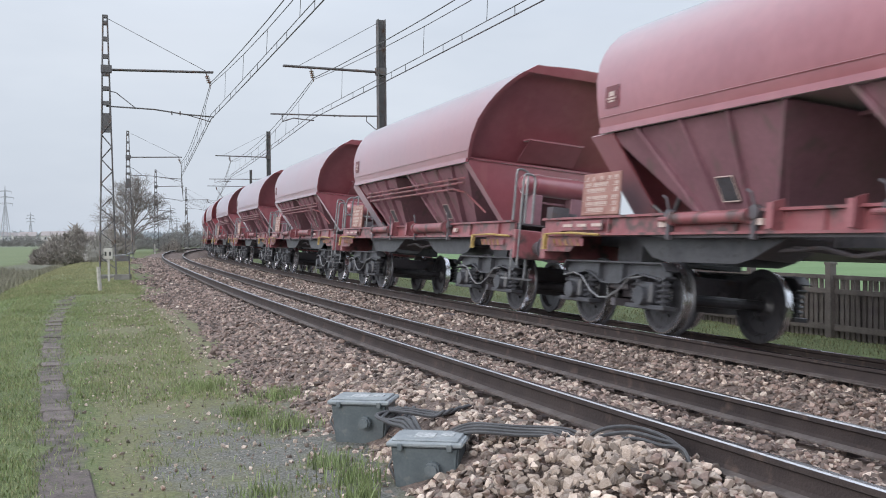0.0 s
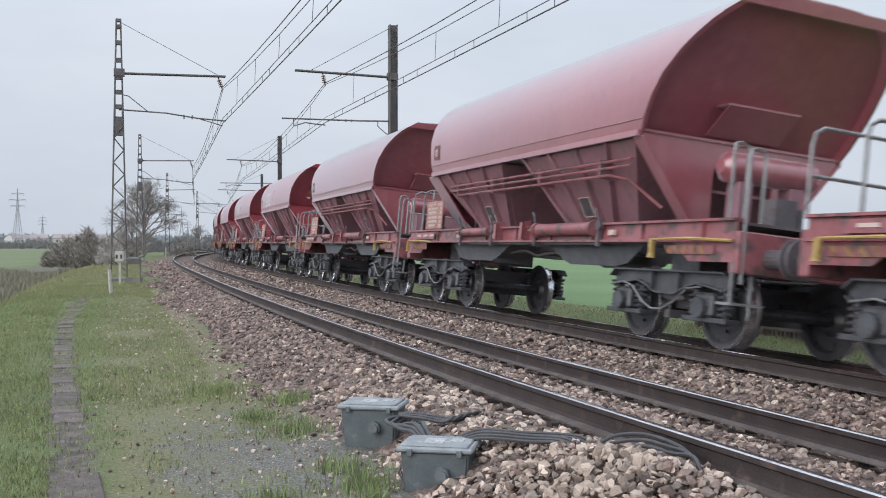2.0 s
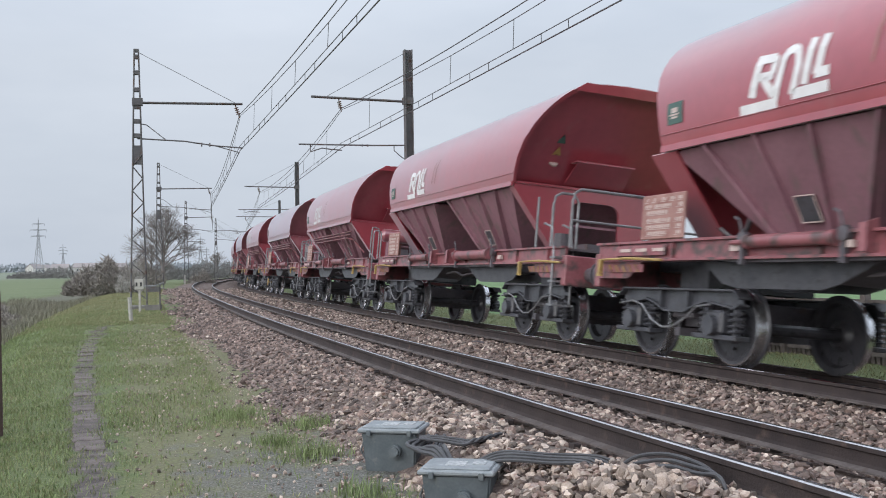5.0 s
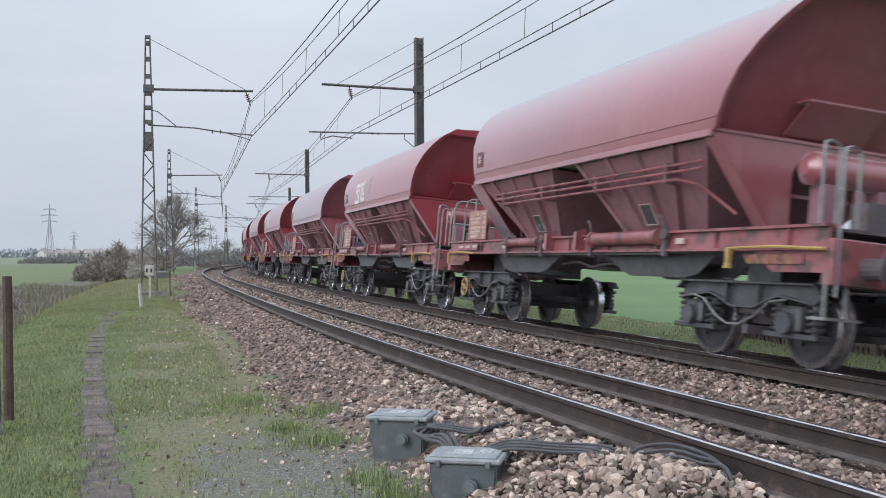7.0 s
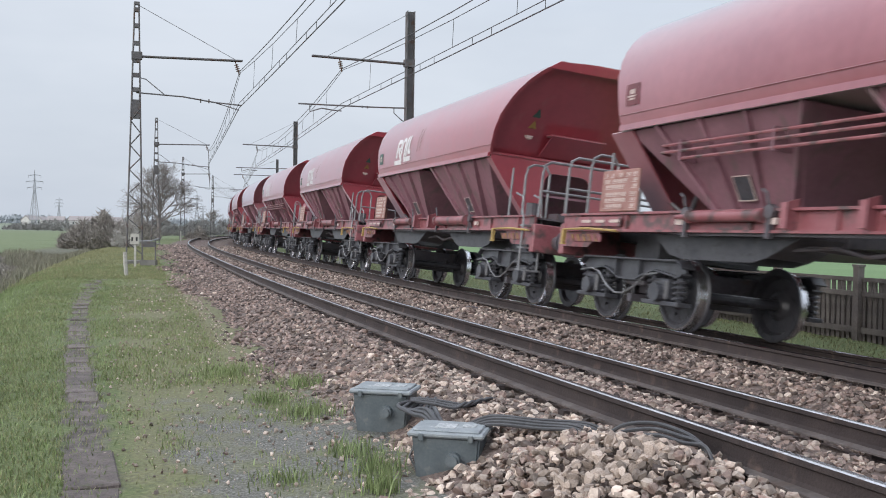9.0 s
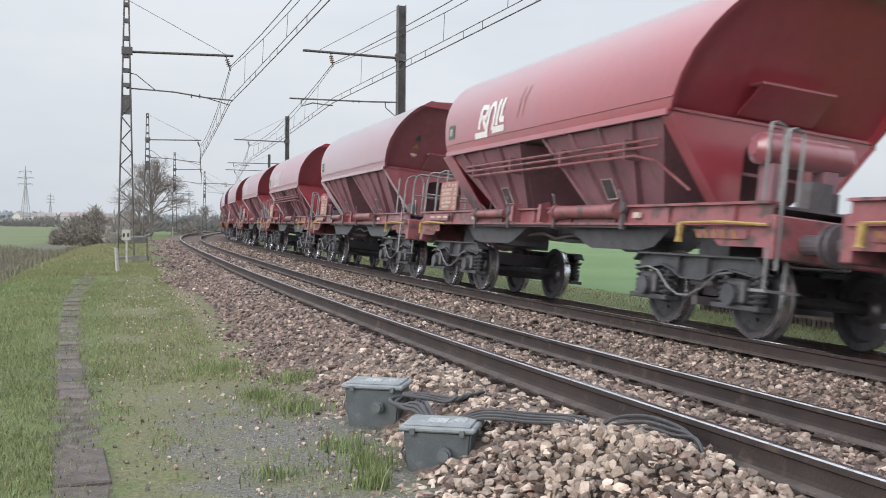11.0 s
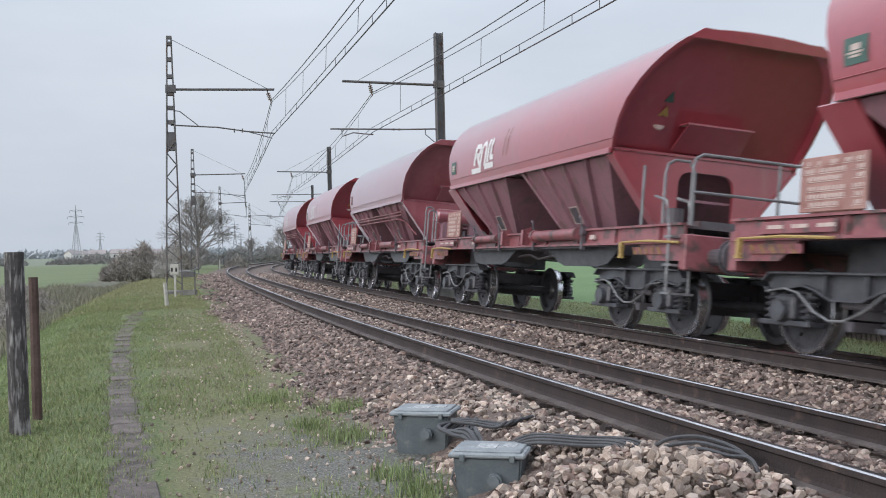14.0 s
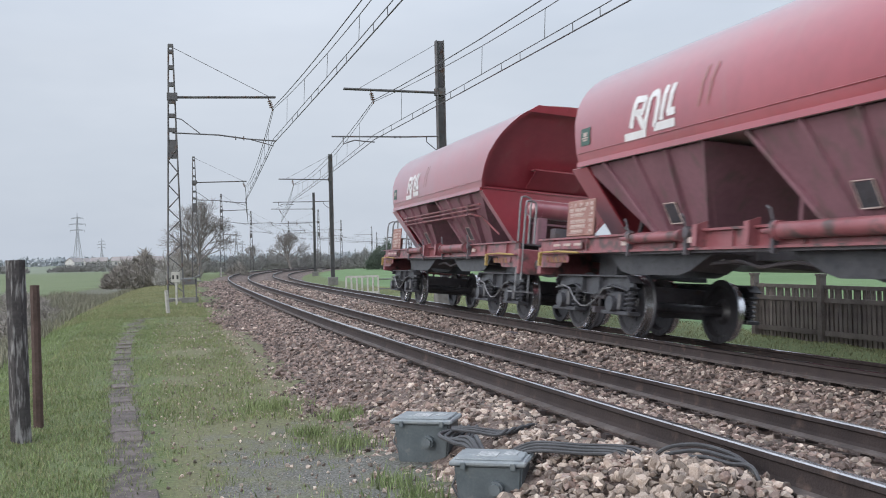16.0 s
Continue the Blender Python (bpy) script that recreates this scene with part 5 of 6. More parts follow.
# ---- picket fence behind the far track ----
def build_fence():
    w = thing("picket_fence", "weathered dark wooden picket fence beyond the far track", "fence")
    bm = B()
    box(bm, -0.040, 0.040, -0.012, 0.012, -0.10, 0.98)
    first = part("picket", bm, M["fence"], w)
    # boards added behind the pickets to stand in for the dark lower gaps
    bm = B()
    box(bm, -0.060, 0.060, -0.010, 0.010, -0.14, 0.72)
    board = part("back_board", bm, M["fence"], w)
    base, end, lat, step = -0.47, 18.3, 7.66, 0.122
    k = 0
    while end - k * step > -14:
        s = end - k * step
        turn = math.degrees(heading(s)) + 90
        p, q = line(s, lat), line(s - step / 2, lat + 0.10)
        ob = first if k == 0 else new("picket", first.data)
        back = board if k == 0 else new("back_board", board.data)
        ob.parent = back.parent = w
        ob.matrix_basis = pose(p.x, p.y, base + random.uniform(-0.015, 0.015), random.uniform(-1.0, 1.0), random.uniform(-1.2, 1.2), turn)
        back.matrix_basis = pose(q.x, q.y, base + random.uniform(-0.03, 0.03), 0, random.uniform(-0.8, 0.8), turn)
        if k % 17 == 0:
            bm = B()
            box(bm, -0.06, 0.06, -0.06, 0.06, -0.2, 1.16)
            box(bm, -0.075, 0.075, -0.075, 0.075, 1.16, 1.20)
            post = part("post", bm, M["fence"], w)
            post.matrix_basis = pose(p.x - 0.04, p.y - 0.04, base, 0, 0, turn)
            nxt = line(s - 17 * step, lat)
            for z, tall in ((base + 0.92, 0.07), (base + 0.68, 0.08), (base + 0.08, 0.10)):
                bm = B()
                d = Vector((nxt.x - p.x, nxt.y - p.y, 0)).normalized()
                side = Vector((d.y, -d.x, 0)) * 0.03
                a, b = Vector((p.x, p.y, z)) + side, Vector((nxt.x, nxt.y, z)) + side
                slab(bm, [a, b, b + Vector((0, 0, tall)), a + Vector((0, 0, tall))], 0.03)
                part("fence_rail", bm, M["fence"], w)
        k += 1


build_fence()


# ---- trees and scrub ----
def limb(verts, faces, p, q, r0, r1, n=5):
    d = (q - p).normalized()
    u = d.orthogonal().normalized()
    v = d.cross(u)
    b = len(verts)
    for c, r in ((p, r0), (q, r1)):
        for k in range(n):
            a = 2 * math.pi * k / n
            verts.append(c + r * (math.cos(a) * u + math.sin(a) * v))
    for k in range(n):
        faces.append((b + k, b + (k + 1) % n, b + n + (k + 1) % n, b + n + k))


def grow(verts, faces, rng, p, d, length, r, depth, spread):
    q = p + d * length
    limb(verts, faces, p, q, r, r * 0.72, 6 if depth > 3 else 3)
    if depth == 0:
        return
    for _ in range(3 if depth > 1 else 4):
        nd = (d + Vector((rng.gauss(0, spread), rng.gauss(0, spread), rng.gauss(0.05, spread * 0.6)))).normalized()
        grow(verts, faces, rng, p.lerp(q, rng.uniform(0.55, 1.0)), nd, length * rng.uniform(0.62, 0.85), r * 0.61, depth - 1, spread)


def mesh_object(name, verts, faces, material, parent):
    me = bpy.data.meshes.new(name)
    me.from_pydata([tuple(v) for v in verts], [], faces)
    me.materials.append(material)
    ob = new(name, me)
    ob.parent = parent
    return ob


def build_bare_tree(x, y, h, seed, lean=0.0, depth=5, label="bare deciduous tree in early spring with fine twigs"):
    rng = random.Random(seed)
    w = thing("bare_tree", label, "tree", "trees by the line", at=on_ground(x, y))
    verts, faces = [], []
    base, top = Vector((0, 0, -0.3)), Vector((lean, 0, h * 0.42))
    limb(verts, faces, base, top, h * 0.026, h * 0.014, 8)
    mesh_object("trunk", verts, faces, M["bark"], w)
    verts, faces = [], []
    for k in range(16):
        a = 2 * math.pi * k / 12 * 2.4 + rng.uniform(-0.4, 0.4)
        tilt = 1.35 - 1.2 * k / 15 + rng.uniform(-0.2, 0.2)
        d = Vector((math.cos(a) * tilt, math.sin(a) * tilt, 1)).normalized()
        grow(verts, faces, rng, base.lerp(top, 0.45 + 0.55 * k / 15), d, h * (0.19 - 0.03 * k / 15), h * 0.008, depth, 0.46)
    mesh_object("crown", verts, faces, M["bark"], w)


build_bare_tree(-24.9, 100.0, 9.3, 3)
build_bare_tree(-27.4, 105.0, 5.6, 8)
build_bare_tree(-26.5, 172.0, 8.8, 5, lean=-1.2)
build_bare_tree(-40.0, 205.0, 7.0, 11, depth=4)


def twig_cloud(rng, cx, cy, rx, ry, h, n, size, base=0.0, fat=0.10):
    """Many short crossed twigs and leaves filling an uneven mound."""
    verts, faces = [], []
    for _ in range(n):
        a, r = rng.uniform(0, 2 * math.pi), math.sqrt(rng.random())
        x, y = cx + rx * r * math.cos(a), cy + ry * r * math.sin(a)
        top = h * (1 - 0.75 * r * r) * (0.75 + 0.5 * noise.noise(Vector((x * 0.9, y * 0.9, 3))))
        z = base + max(0.05, top) * rng.random() ** 0.7
        d = Vector((rng.gauss(0, 0.6), rng.gauss(0, 0.6), rng.uniform(0.2, 1))).normalized() * size * rng.uniform(0.6, 1.6)
        s = d.orthogonal().normalized() * size * fat
        b = len(verts)
        p = Vector((x, y, z))
        verts += [p - s, p + s, p + d]
        faces.append((b, b + 1, b + 2))
    return verts, faces


def build_scrub(x, y, rx, ry, h, n, size, material, name, label, category, seed):
    rng = random.Random(seed)
    w = thing(name, label, category, "scrub along the line", at=on_ground(x, y))
    verts, faces = [], []
    for _ in range(14):
        a = rng.uniform(0, 6.28)
        limb(verts, faces, Vector((0, 0, -0.2)), Vector((rx * 0.6 * math.cos(a), ry * 0.6 * math.sin(a), h * rng.uniform(0.5, 0.85))), 0.04, 0.012, 4)
    mesh_object("stem", verts, faces, M["bark"], w)
    verts, faces = twig_cloud(rng, 0, 0, rx, ry, h, n, size)
    mesh_object("foliage", verts, faces, material, w)


build_scrub(-19.3, 62.0, 2.3, 1.6, 2.6, 11000, 0.30, M["bush"], "bush", "dense brown leafless bush beside the ditch", "bush", 1)
build_scrub(-16.9, 60.0, 0.9, 0.9, 2.5, 1800, 0.2, M["blossom"], "blossom_bush", "pale blossoming shrub behind the lattice mast", "bush", 2)
build_scrub(-25.2, 92.0, 2.4, 2.0, 3.0, 5200, 0.35, M["bush"], "bush", "brown bramble thicket under the bare tree", "bush", 3)
build_scrub(-29.0, 98.0, 3.5, 2.5, 2.6, 5200, 0.35, M["bush"], "bush", "brown bramble thicket under the bare tree", "bush", 4)
build_scrub(-22.8, 108.0, 1.6, 1.6, 2.0, 2500, 0.3, M["bush"], "bush", "low brown leafless bush by the track", "bush", 5)
build_scrub(-9.4, 160.0, 3.2, 3.2, 5.4, 7000, 0.5, M["hedge"], "evergreen_tree", "dark rounded evergreen beyond the bend", "tree", 6)
for k in range(9):
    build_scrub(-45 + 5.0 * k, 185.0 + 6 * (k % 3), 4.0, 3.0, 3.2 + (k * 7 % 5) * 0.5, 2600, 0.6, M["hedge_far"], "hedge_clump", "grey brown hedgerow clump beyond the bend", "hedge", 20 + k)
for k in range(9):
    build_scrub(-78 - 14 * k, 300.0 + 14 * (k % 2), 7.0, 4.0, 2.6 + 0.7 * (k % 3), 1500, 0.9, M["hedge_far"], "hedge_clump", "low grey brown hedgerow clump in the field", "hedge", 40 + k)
for k, (x, y) in enumerate(((-17.5, 40.0), (-14.5, 33.0), (-20.5, 46.0), (-13.0, 28.5))):
    build_scrub(x, y, 1.8, 1.6, 0.8, 1400, 0.2, M["bush"], "bramble", "low dark bramble patch in the wet ditch", "bush", 60 + k)


def build_far_woods():
    rng = random.Random(77)
    verts, faces = [], []
    for k in range(420):
        a = radians(-75 + 150 * k / 420)
        d = 1150 + 120 * rng.random()
        x, y = -math.sin(a) * d, math.cos(a) * d
        h = 8 + 9 * (0.5 + 0.5 * noise.noise(Vector((a * 9, 0, 2)))) + rng.uniform(-2, 2)
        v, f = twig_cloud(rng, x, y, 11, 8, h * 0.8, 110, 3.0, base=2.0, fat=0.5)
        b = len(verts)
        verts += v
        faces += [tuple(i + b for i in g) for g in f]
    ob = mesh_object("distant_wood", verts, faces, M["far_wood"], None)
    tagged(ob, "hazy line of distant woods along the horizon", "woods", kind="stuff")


build_far_woods()


# ---- far houses and pylons ----
def build_house(x, y, wd, dp, h, roof, turn):
    w = thing("house", "far pale rendered house with a brown pitched roof", "house", "houses of the village", at=pose(x, y, 1.2, 0, 0, turn))
    bm = B()
    box(bm, -wd / 2, wd / 2, -dp / 2, dp / 2, -2, h)
    slab(bm, [(-wd / 2 + 0.12, -dp / 2 + 0.02, h), (-wd / 2 + 0.12, dp / 2 - 0.02, h), (-wd / 2 + 0.12, 0, h + roof - 0.3)], 0.2)
    slab(bm, [(wd / 2 - 0.12, -dp / 2 + 0.02, h), (wd / 2 - 0.12, dp / 2 - 0.02, h), (wd / 2 - 0.12, 0, h + roof - 0.3)], 0.2)
    part("wall", bm, M["house"], w)
    for sy in (-1, 1):
        bm = B()
        slab(bm, [(-wd / 2 - 0.3, sy * (dp / 2 + 0.3), h - 0.15), (wd / 2 + 0.3, sy * (dp / 2 + 0.3), h - 0.15), (wd / 2 + 0.3, 0, h + roof), (-wd / 2 - 0.3, 0, h + roof)], 0.25)
        part("roof", bm, M["roof"], w)
    for k in range(3):
        bm = B()
        cx = -wd / 2 + wd * (k + 0.5) / 3
        box(bm, cx - 0.5, cx + 0.5, -dp / 2 - 0.04, -dp / 2 + 0.1, 1.0, 2.3)
        part("window", bm, M["glass"], w)


for x, y, wd, turn in ((-196, 520, 9, 70), (-188, 535, 10, 10), (-180, 540, 8, 60), (-172, 530, 9, 20), (-166, 512, 16, 5), (-158, 540, 9, 40), (-205, 560, 9, 80)):
    build_house(x * 1.2, y * 1.2, wd, 7, 3.2, 2.6, turn)


def build_pylon(x, y, h):
    w = thing("pylon", "far lattice steel transmission pylon with three cross arms", "pylon", "far pylons", at=pose(x, y, 1.0))
    bm = B()

    def half(z):
        return h * (0.075 - 0.06 * min(1, z / (h * 0.62)))
    for sx in (-1, 1):
        for sy in (-1, 1):
            tube(bm, (sx * half(0), sy * half(0), 0), (sx * half(h * 0.62), sy * half(h * 0.62), h * 0.62), 0.18, 4)
            tube(bm, (sx * half(h * 0.62), sy * half(h * 0.62), h * 0.62), (0, 0, h), 0.14, 4)
    z, f = 0.0, 1
    while z < h * 0.62:
        z2 = z + max(1.2, half(z) * 2)
        for sy in (-1, 1):
            tube(bm, (f * half(z), sy * half(z), z), (-f * half(z2), sy * half(z2), z2), 0.10, 3)
            tube(bm, (-f * half(z), sy * half(z), z), (f * half(z2), sy * half(z2), z2), 0.10, 3)
        z, f = z2, -f
    part("tower", bm, M["mast_far"], w)
    for zz, l in ((0.68, 0.13), (0.79, 0.15), (0.90, 0.11)):
        bm = B()
        for sx in (-1, 1):
            tube(bm, (0, 0, h * zz + 0.5), (sx * h * l, 0, h * zz), 0.14, 4)
            tube(bm, (0, 0, h * zz - 0.4), (sx * h * l, 0, h * zz), 0.12, 4)
            tube(bm, (sx * h * l, 0, h * zz), (sx * h * l, 0, h * zz - 1.4), 0.1, 4)
        part("cross_arm", bm, M["mast_far"], w)


for x, y, h in ((-224.0, 600.0, 33.5), (-314.0, 900.0, 26.0), (-190.0, 900.0, 32.0), (-205.0, 1000.0, 24.0)):
    build_pylon(x, y, h)


# ---- grass ----
def build_grass(name, label, material, count, seed, pick, height, width):
    rng = np.random.default_rng(seed)
    px, py = pick(rng, count)
    s, lat = track_coords(px, py)
    z = ground_height(s, lat) + ground_bumps(px, py) - 0.008
    n = len(px)
    h = height * rng.uniform(0.45, 1.25, n)
    a = rng.uniform(0, 2 * np.pi, n)
    lean = rng.uniform(0.1, 0.8, n) * h
    b = rng.uniform(0, 2 * np.pi, n)
    base = np.stack([px, py, z], 1)
    side = np.stack([np.cos(a), np.sin(a), np.zeros(n)], 1) * width * rng.uniform(0.6, 1.4, n)[:, None]
    mid = base + np.stack([np.cos(b) * lean * 0.35, np.sin(b) * lean * 0.35, h * 0.6], 1)
    tip = base + np.stack([np.cos(b) * lean, np.sin(b) * lean, h], 1)
    verts = np.stack([base - side, base + side, mid + side * 0.6, mid - side * 0.6, tip, tip], 1)[:, :5]
    idx = np.arange(n)[:, None] * 5
    faces = np.concatenate([idx + [0, 1, 2], idx + [0, 2, 3], idx + [3, 2, 4]])
    ob = from_arrays(name, verts.reshape(-1, 3), faces, material)
    tagged(ob, label, "grass", kind="stuff")


def by_track(s0, s1, l0, l1, power=1.0, keep=None):
    def pick(rng, count):
        s = s0 + (s1 - s0) * rng.random(count) ** power
        lat = rng.uniform(l0, l1, count)
        if keep is not None:
            ok = keep(s, lat, rng)
            s, lat = s[ok], lat[ok]
        h = np.interp(s, LS, _th)
        return np.interp(s, LS, LX) + lat * np.cos(h), np.interp(s, LS, LY) + lat * np.sin(h)
    return pick


def patchy(s, lat, rng):
    """Grass thins out on the worn path and on the gravel."""
    cover = np.array([noise.noise(Vector((a * 0.9, b * 1.4, 1))) + 0.5 * noise.noise(Vector((a * 3, b * 3, 7))) for a, b in zip(s, lat)])
    p = np.where(lat < -4.75, 1.0, 0.72 + 0.9 * cover)
    p = np.where(np.abs(lat - path_lat(s)) < 0.12 + 0.14 * cover, 0.20 + 0.5 * smooth_step(20, 28, s), p)
    p = np.where((lat > -4.0) & (s < 11), p * 0.12 + 0.25 * (cover > 0.35), p)
    return rng.random(len(s)) < p


build_grass("verge_grass", "short fresh green grass on the verge by the path", M["blade"], 170000, 5, by_track(4.5, 36, -7.5, -2.6, 1.7, patchy), 0.048, 0.0045)
build_grass("dry_grass", "short yellowish grass on the worn verge", M["blade_dry"], 70000, 6, by_track(5.0, 32, -5.6, -2.5, 1.6, patchy), 0.04, 0.004)
build_grass("verge_grass", "short fresh green grass on the verge by the path", M["blade"], 45000, 25, by_track(-8, 4.6, -7.5, -3.6, 1.0, patchy), 0.048, 0.005)
build_grass("ditch_grass", "rough taller grass along the ditch", M["weed"], 26000, 7, by_track(8, 70, -11.5, -6.5, 1.5), 0.30, 0.012)
build_grass("bank_grass", "coarser green grass on the bank by the mast", M["blade_dry"], 50000, 17, by_track(28, 75, -7.5, -2.7, 1.2), 0.055, 0.010)
build_grass("field_edge_grass", "green grass strip behind the far track", M["blade_dry"], 40000, 8, by_track(4, 60, SEP + 2.2, SEP + 4.6, 1.5), 0.045, 0.007)
for k, (x, y, r, n, h) in enumerate(((-0.36, 6.85, 0.24, 200, 0.14), (-0.20, 6.35, 0.20, 200, 0.16), (-0.85, 8.35, 0.30, 380, 0.13), (-1.25, 8.9, 0.26, 280, 0.11), (-0.15, 5.85, 0.12, 240, 0.15), (-1.0, 9.8, 0.3, 420, 0.13), (-0.75, 6.1, 0.2, 160, 0.10), (-1.9, 10.6, 0.4, 420, 0.12))):
    def ring(rng, count, x=x, y=y, r=r):
        return x + rng.normal(0, r * 0.5, count), y + rng.normal(0, r * 0.5, count)
    build_grass("grass_tuft", "tuft of fresh green grass at the edge of the ballast", M["blade"], n, 90 + k, ring, h, 0.004)


# ---- sunken trough covers ----
def build_trough():
    w = thing("cable_trough", "line of sunken mossy concrete cable trough covers through grass", "cable trough")
    meshes = {}
    rng = random.Random(31)
    s = 1.5
    while s < 27:
        long = 0.92 if s < 10.4 else 0.45
        wide = 0.33 if s < 10.4 else 0.26
        if long not in meshes:
            bm = B()
            box(bm, -wide / 2, wide / 2, -long / 2 + 0.008, long / 2 - 0.008, -0.06, 0.0, 0, 0.012)
            first = part("cover_slab", bm, M["slab"], w)
            meshes[long] = first.data
        else:
            first = new("cover_slab", meshes[long])
            first.parent = w
        p = line(s, float(path_lat(s)))
        ahead = line(s + 0.5, float(path_lat(s + 0.5)))
        z = ground_at(p.x, p.y) + float(ground_bumps([p.x], [p.y])[0])
        first.matrix_basis = pose(p.x + rng.uniform(-0.015, 0.015), p.y, z + 0.012 + rng.uniform(-0.022, 0.006), rng.uniform(-2.0, 2.0), rng.uniform(-2.0, 2.0), math.degrees(math.atan2(p.x - ahead.x, ahead.y - p.y)) + rng.uniform(-2.0, 2.0))
        s += long
    return w


build_trough()


# ---- sleepers ----
def build_sleepers():
    bm = B()
    box(bm, -1.25, 1.25, -0.12, 0.12, -0.33, -0.195, 0, 0.015)
    for sx in (-1, 1):
        for d in (-0.11, 0.11):
            box(bm, sx * GAUGE / 2 + d - 0.028, sx * GAUGE / 2 + d + 0.028, -0.04, 0.04, -0.20, -0.158, 1)
    first = part("sleeper", bm, [M["sleeper"], M["railside"]], ballast, "weathered timber sleeper half sunk in stones")
    k = 0
    for far in (False, True):
        for s in np.arange(1.0, 75.0, 0.6):
            ob = first if k == 0 else new("sleeper", first.data)
            ob.parent = ballast
            c = rail_point(s, 0, 0, far)
            ob.matrix_basis = pose(c.x, c.y, c.z + random.uniform(-0.04, -0.03), 0, math.degrees((CANT_FAR if far else CANT_NEAR) / GAUGE), math.degrees(heading(s)) + random.uniform(-0.6, 0.6))
            k += 1


build_sleepers()


# ---- ballast stones ----
def stone_shapes():
    shapes = []
    rng = random.Random(12)
    for _ in range(9):
        bm = B()
        sx, sy, sz = rng.uniform(0.8, 1.2), rng.uniform(0.65, 1.0), rng.uniform(0.5, 0.8)
        for _ in range(13):
            v = Vector((rng.gauss(0, 1), rng.gauss(0, 1), rng.gauss(0, 1))).normalized()
            bm.verts.new((v.x * sx, v.y * sy, v.z * sz))
        bmesh.ops.convex_hull(bm, input=bm.verts)
        for v in [v for v in bm.verts if not v.link_faces]:
            bm.verts.remove(v)
        bmesh.ops.triangulate(bm, faces=bm.faces)
        bm.verts.index_update()
        shapes.append((np.array([v.co for v in bm.verts]), np.array([[v.index for v in f.verts] for f in bm.faces])))
        bm.free()
    return shapes


STONES = stone_shapes()


def turns(rng, n):
    q = rng.normal(size=(n, 4))
    q /= np.linalg.norm(q, axis=1)[:, None]
    w, x, y, z = q.T
    return np.stack([np.stack([1 - 2 * (y * y + z * z), 2 * (x * y - z * w), 2 * (x * z + y * w)], 1), np.stack([2 * (x * y + z * w), 1 - 2 * (x * x + z * z), 2 * (y * z - x * w)], 1), np.stack([2 * (x * z - y * w), 2 * (y * z + x * w), 1 - 2 * (x * x + y * y)], 1)], 1)


def scatter(rng, s0, s1, density, size):
    n = int((s1 - s0) * (SEP + 5.0) * density)
    s = rng.uniform(s0, s1, n)
    lat = rng.uniform(-2.95, SEP + 2.1, n)
    ok = lat > toe(s) - 0.25 * rng.random(n) ** 3
    for r in (-GAUGE / 2, GAUGE / 2, SEP - GAUGE / 2, SEP + GAUGE / 2):
        ok &= np.abs(lat - r) > 0.085
    h = np.interp(s, LS, _th)
    x, y = np.interp(s, LS, LX) + lat * np.cos(h), np.interp(s, LS, LY) + lat * np.sin(h)
    for bx, by in ((0.29, 6.35), (-0.16, 7.75)):
        ok &= (np.abs(x - bx) > 0.27) | (np.abs(y - by) > 0.24)
    z = np.maximum(ballast_height(s, lat), ground_height(s, lat) - 0.01 * (lat < -2))
    heap = 0.13 * np.exp(-((x - 1.25) / 0.8) ** 2 - ((y - 5.3) / 0.8) ** 2)
    keep = np.flatnonzero(ok)
    r = size * rng.uniform(0.55, 1.35, n)
    return np.stack([x, y, z + heap + 0.25 * r * rng.uniform(-0.6, 1.2, n)], 1)[keep], r[keep], s[keep], lat[keep]


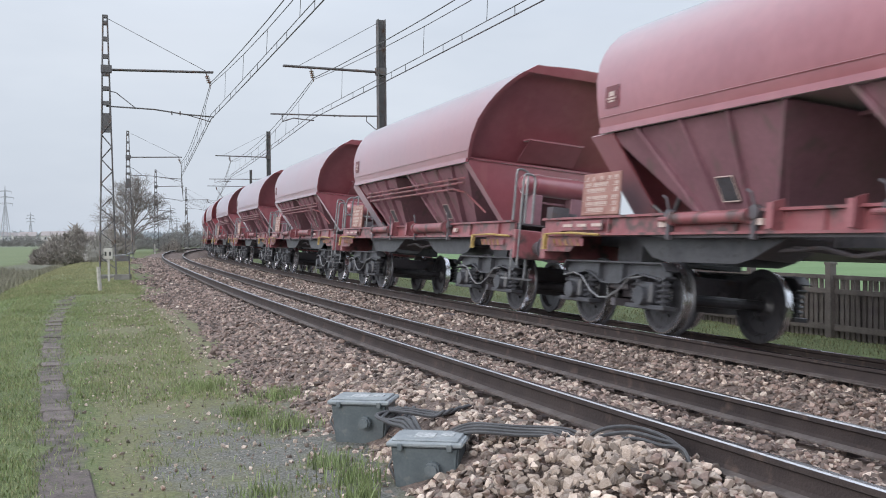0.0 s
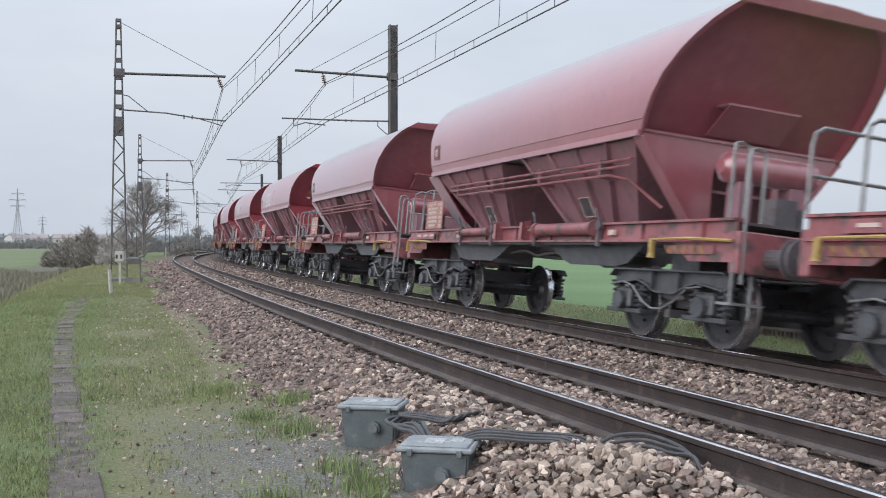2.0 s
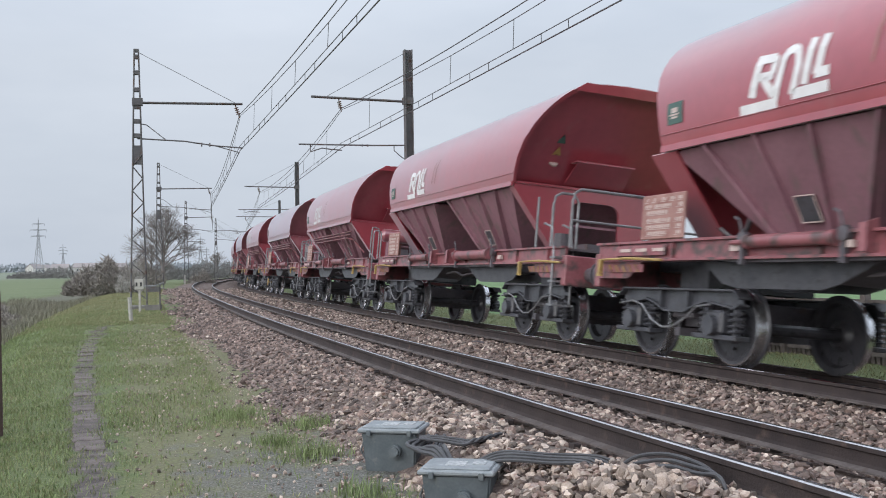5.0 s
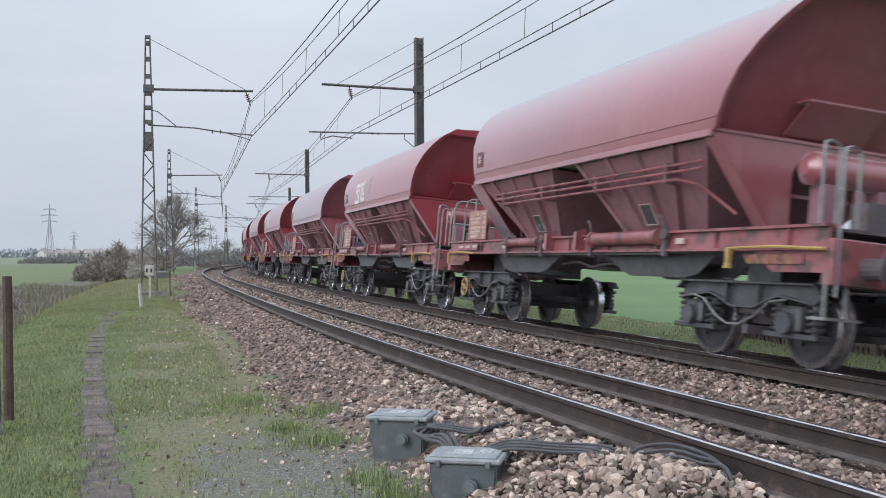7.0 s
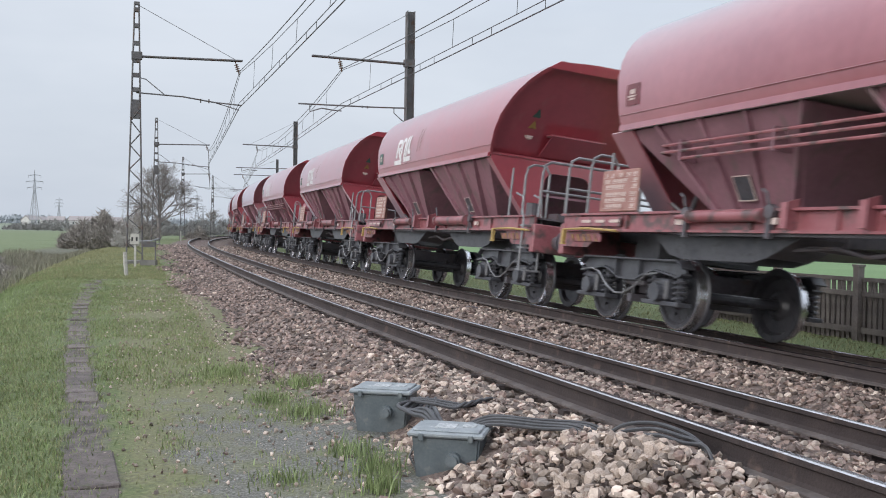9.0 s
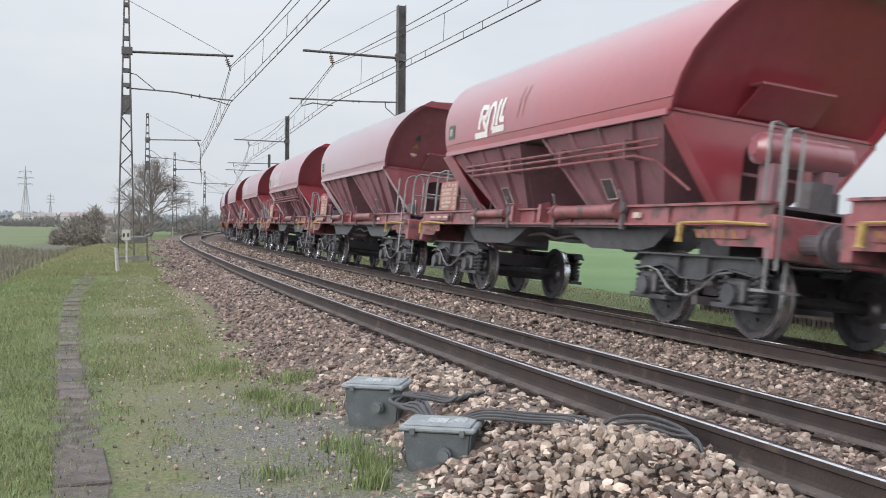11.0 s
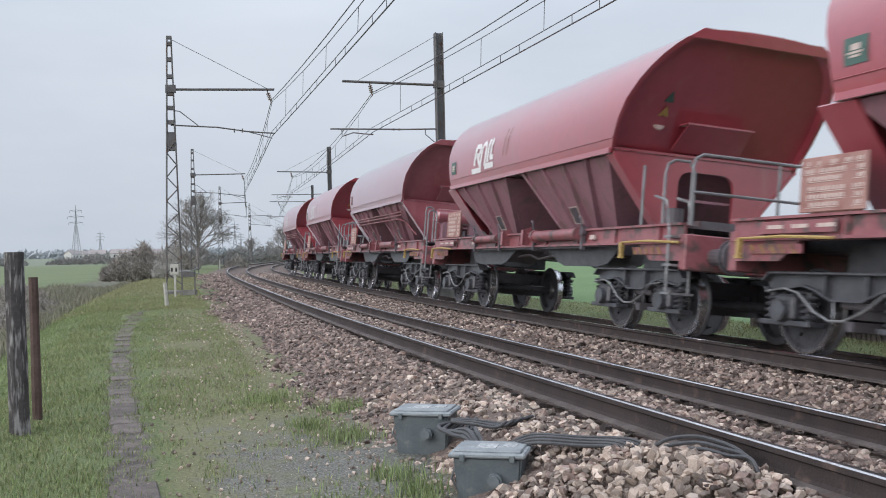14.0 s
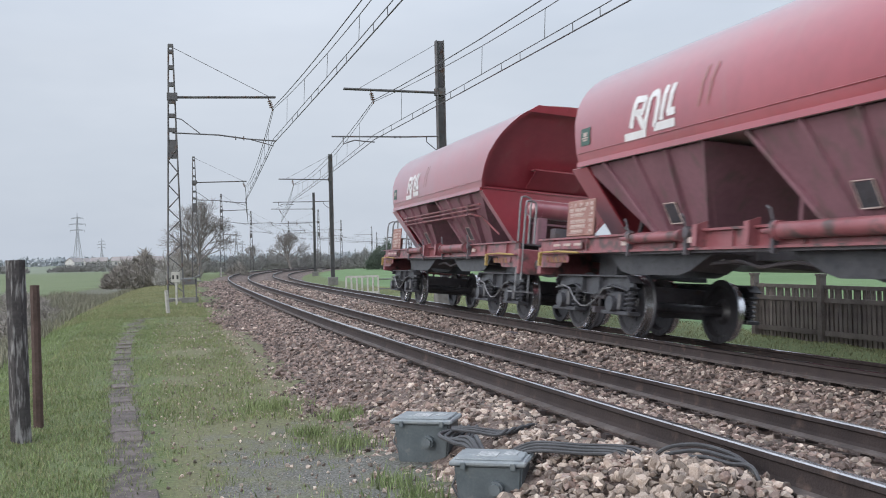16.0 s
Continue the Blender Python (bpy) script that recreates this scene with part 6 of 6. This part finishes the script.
def build_stones():
    rng = np.random.default_rng(4)
    sets = [scatter(rng, -8, 1.5, 170, 0.045), scatter(rng, 1.5, 13, 330, 0.039), scatter(rng, 13, 30, 215, 0.043), scatter(rng, 30, 75, 42, 0.068)]
    extra = scatter(rng, 3.0, 8.5, 420, 0.034)
    low = np.hypot(extra[0][:, 0] - 1.25, extra[0][:, 1] - 5.3) < 1.1
    extra[0][:, 2] -= 0.035
    sets.append(tuple(a[low] for a in extra))
    pos, r, s, lat = (np.concatenate([a[i] for a in sets]) for i in range(4))
    pale = rng.random(len(r)) < 0.07 + 0.66 * (1 - smooth_step(8.5, 13, s)) * (lat < -0.7) + 0.24 * (lat > -0.7)
    near = np.argsort(np.hypot(pos[:, 0] - 1.1, pos[:, 1] - 5.2))[:300]
    single = np.zeros(len(r), bool)
    single[near] = True
    shape = rng.integers(0, len(STONES), len(r))
    rot = turns(rng, len(r))
    for name, label, pick, material in (("pale_stones", "loose pale beige crushed ballast stones", pale & ~single, M["stone_pale"]), ("brown_stones", "rust brown crushed ballast stones along the tracks", ~pale & ~single, M["stone"])):
        vs, fs, base = [], [], 0
        for k, (v, f) in enumerate(STONES):
            i = np.flatnonzero(pick & (shape == k))
            p = np.einsum("nij,vj->nvi", rot[i], v) * r[i][:, None, None]
            p[:, :, 2] *= 0.8
            p += pos[i][:, None, :]
            vs.append(p.reshape(-1, 3))
            fs.append((f[None] + (np.arange(len(i)) * len(v))[:, None, None]).reshape(-1, 3) + base)
            base += len(i) * len(v)
        ob = from_arrays(name, np.concatenate(vs), np.concatenate(fs), material, ballast)
        ob.data.shade_flat()
        tagged(ob, label, kind="stuff")
    meshes = []
    for v, f in STONES:
        me = bpy.data.meshes.new("stone")
        me.from_pydata([tuple(c) for c in v], [], [tuple(int(q) for q in c) for c in f])
        me.materials.append(M["stone_one"])
        meshes.append(me)
    for i in near:
        ob = new("stone", meshes[shape[i]])
        ob.parent = ballast
        ob.matrix_basis = Matrix.LocRotScale(Vector(pos[i]), Matrix(rot[i].tolist()).to_quaternion(), Vector((r[i], r[i], r[i] * 0.9)))


build_stones()


def build_pebbles():
    """Loose stones that have rolled onto the verge and the gravel."""
    rng = np.random.default_rng(21)
    s, lat = rng.uniform(4, 26, 5200), -2.3 - 1.7 * rng.random(5200) ** 1.8
    h = np.interp(s, LS, _th)
    x, y = np.interp(s, LS, LX) + lat * np.cos(h), np.interp(s, LS, LY) + lat * np.sin(h)
    z, r = ground_height(s, lat) + ground_bumps(x, y), 0.005 + 0.022 * rng.random(5200) ** 5
    rot, (v, f) = turns(rng, 5200), STONES[2]
    p = np.einsum("nij,vj->nvi", rot, v) * r[:, None, None] + np.stack([x, y, z + 0.01], 1)[:, None, :]
    ob = from_arrays("loose_pebbles", p.reshape(-1, 3), (f[None] + (np.arange(5200) * len(v))[:, None, None]).reshape(-1, 3), M["stone_pale"])
    ob.data.shade_flat()
    tagged(ob, "loose pale pebbles scattered over gravel and verge", "pebbles", kind="stuff")


build_pebbles()


def motions():
    times = [0.5 * k for k in range(33)]
    for k, w in enumerate(WAGONS):
        first = -4.2335 + PITCH * (k - 1)
        walk(w, [(t, wagon_pose(first - travelled(t))) for t in times])
        # the wheels roll while their wagon passes the camera
        rolling = [f / FPS for f in range(int(16 * FPS) + 1) if -8 < first - travelled(f / FPS) < 34]
        if not rolling:
            continue
        ticks = sorted({0.0, 16.0, *rolling})
        for wheels in [o for o in w.children_recursive if o.name.startswith("wheelset")]:
            place = wheels.location.copy()
            rows = []
            for t in ticks:
                angle = math.degrees(travelled(min(max(t, rolling[0]), rolling[-1])) / 0.46)
                rows.append((t, Matrix.Translation(place) @ pose(0, 0, 0, angle % 360, 0, 0)))
            walk(wheels, rows)


motions()
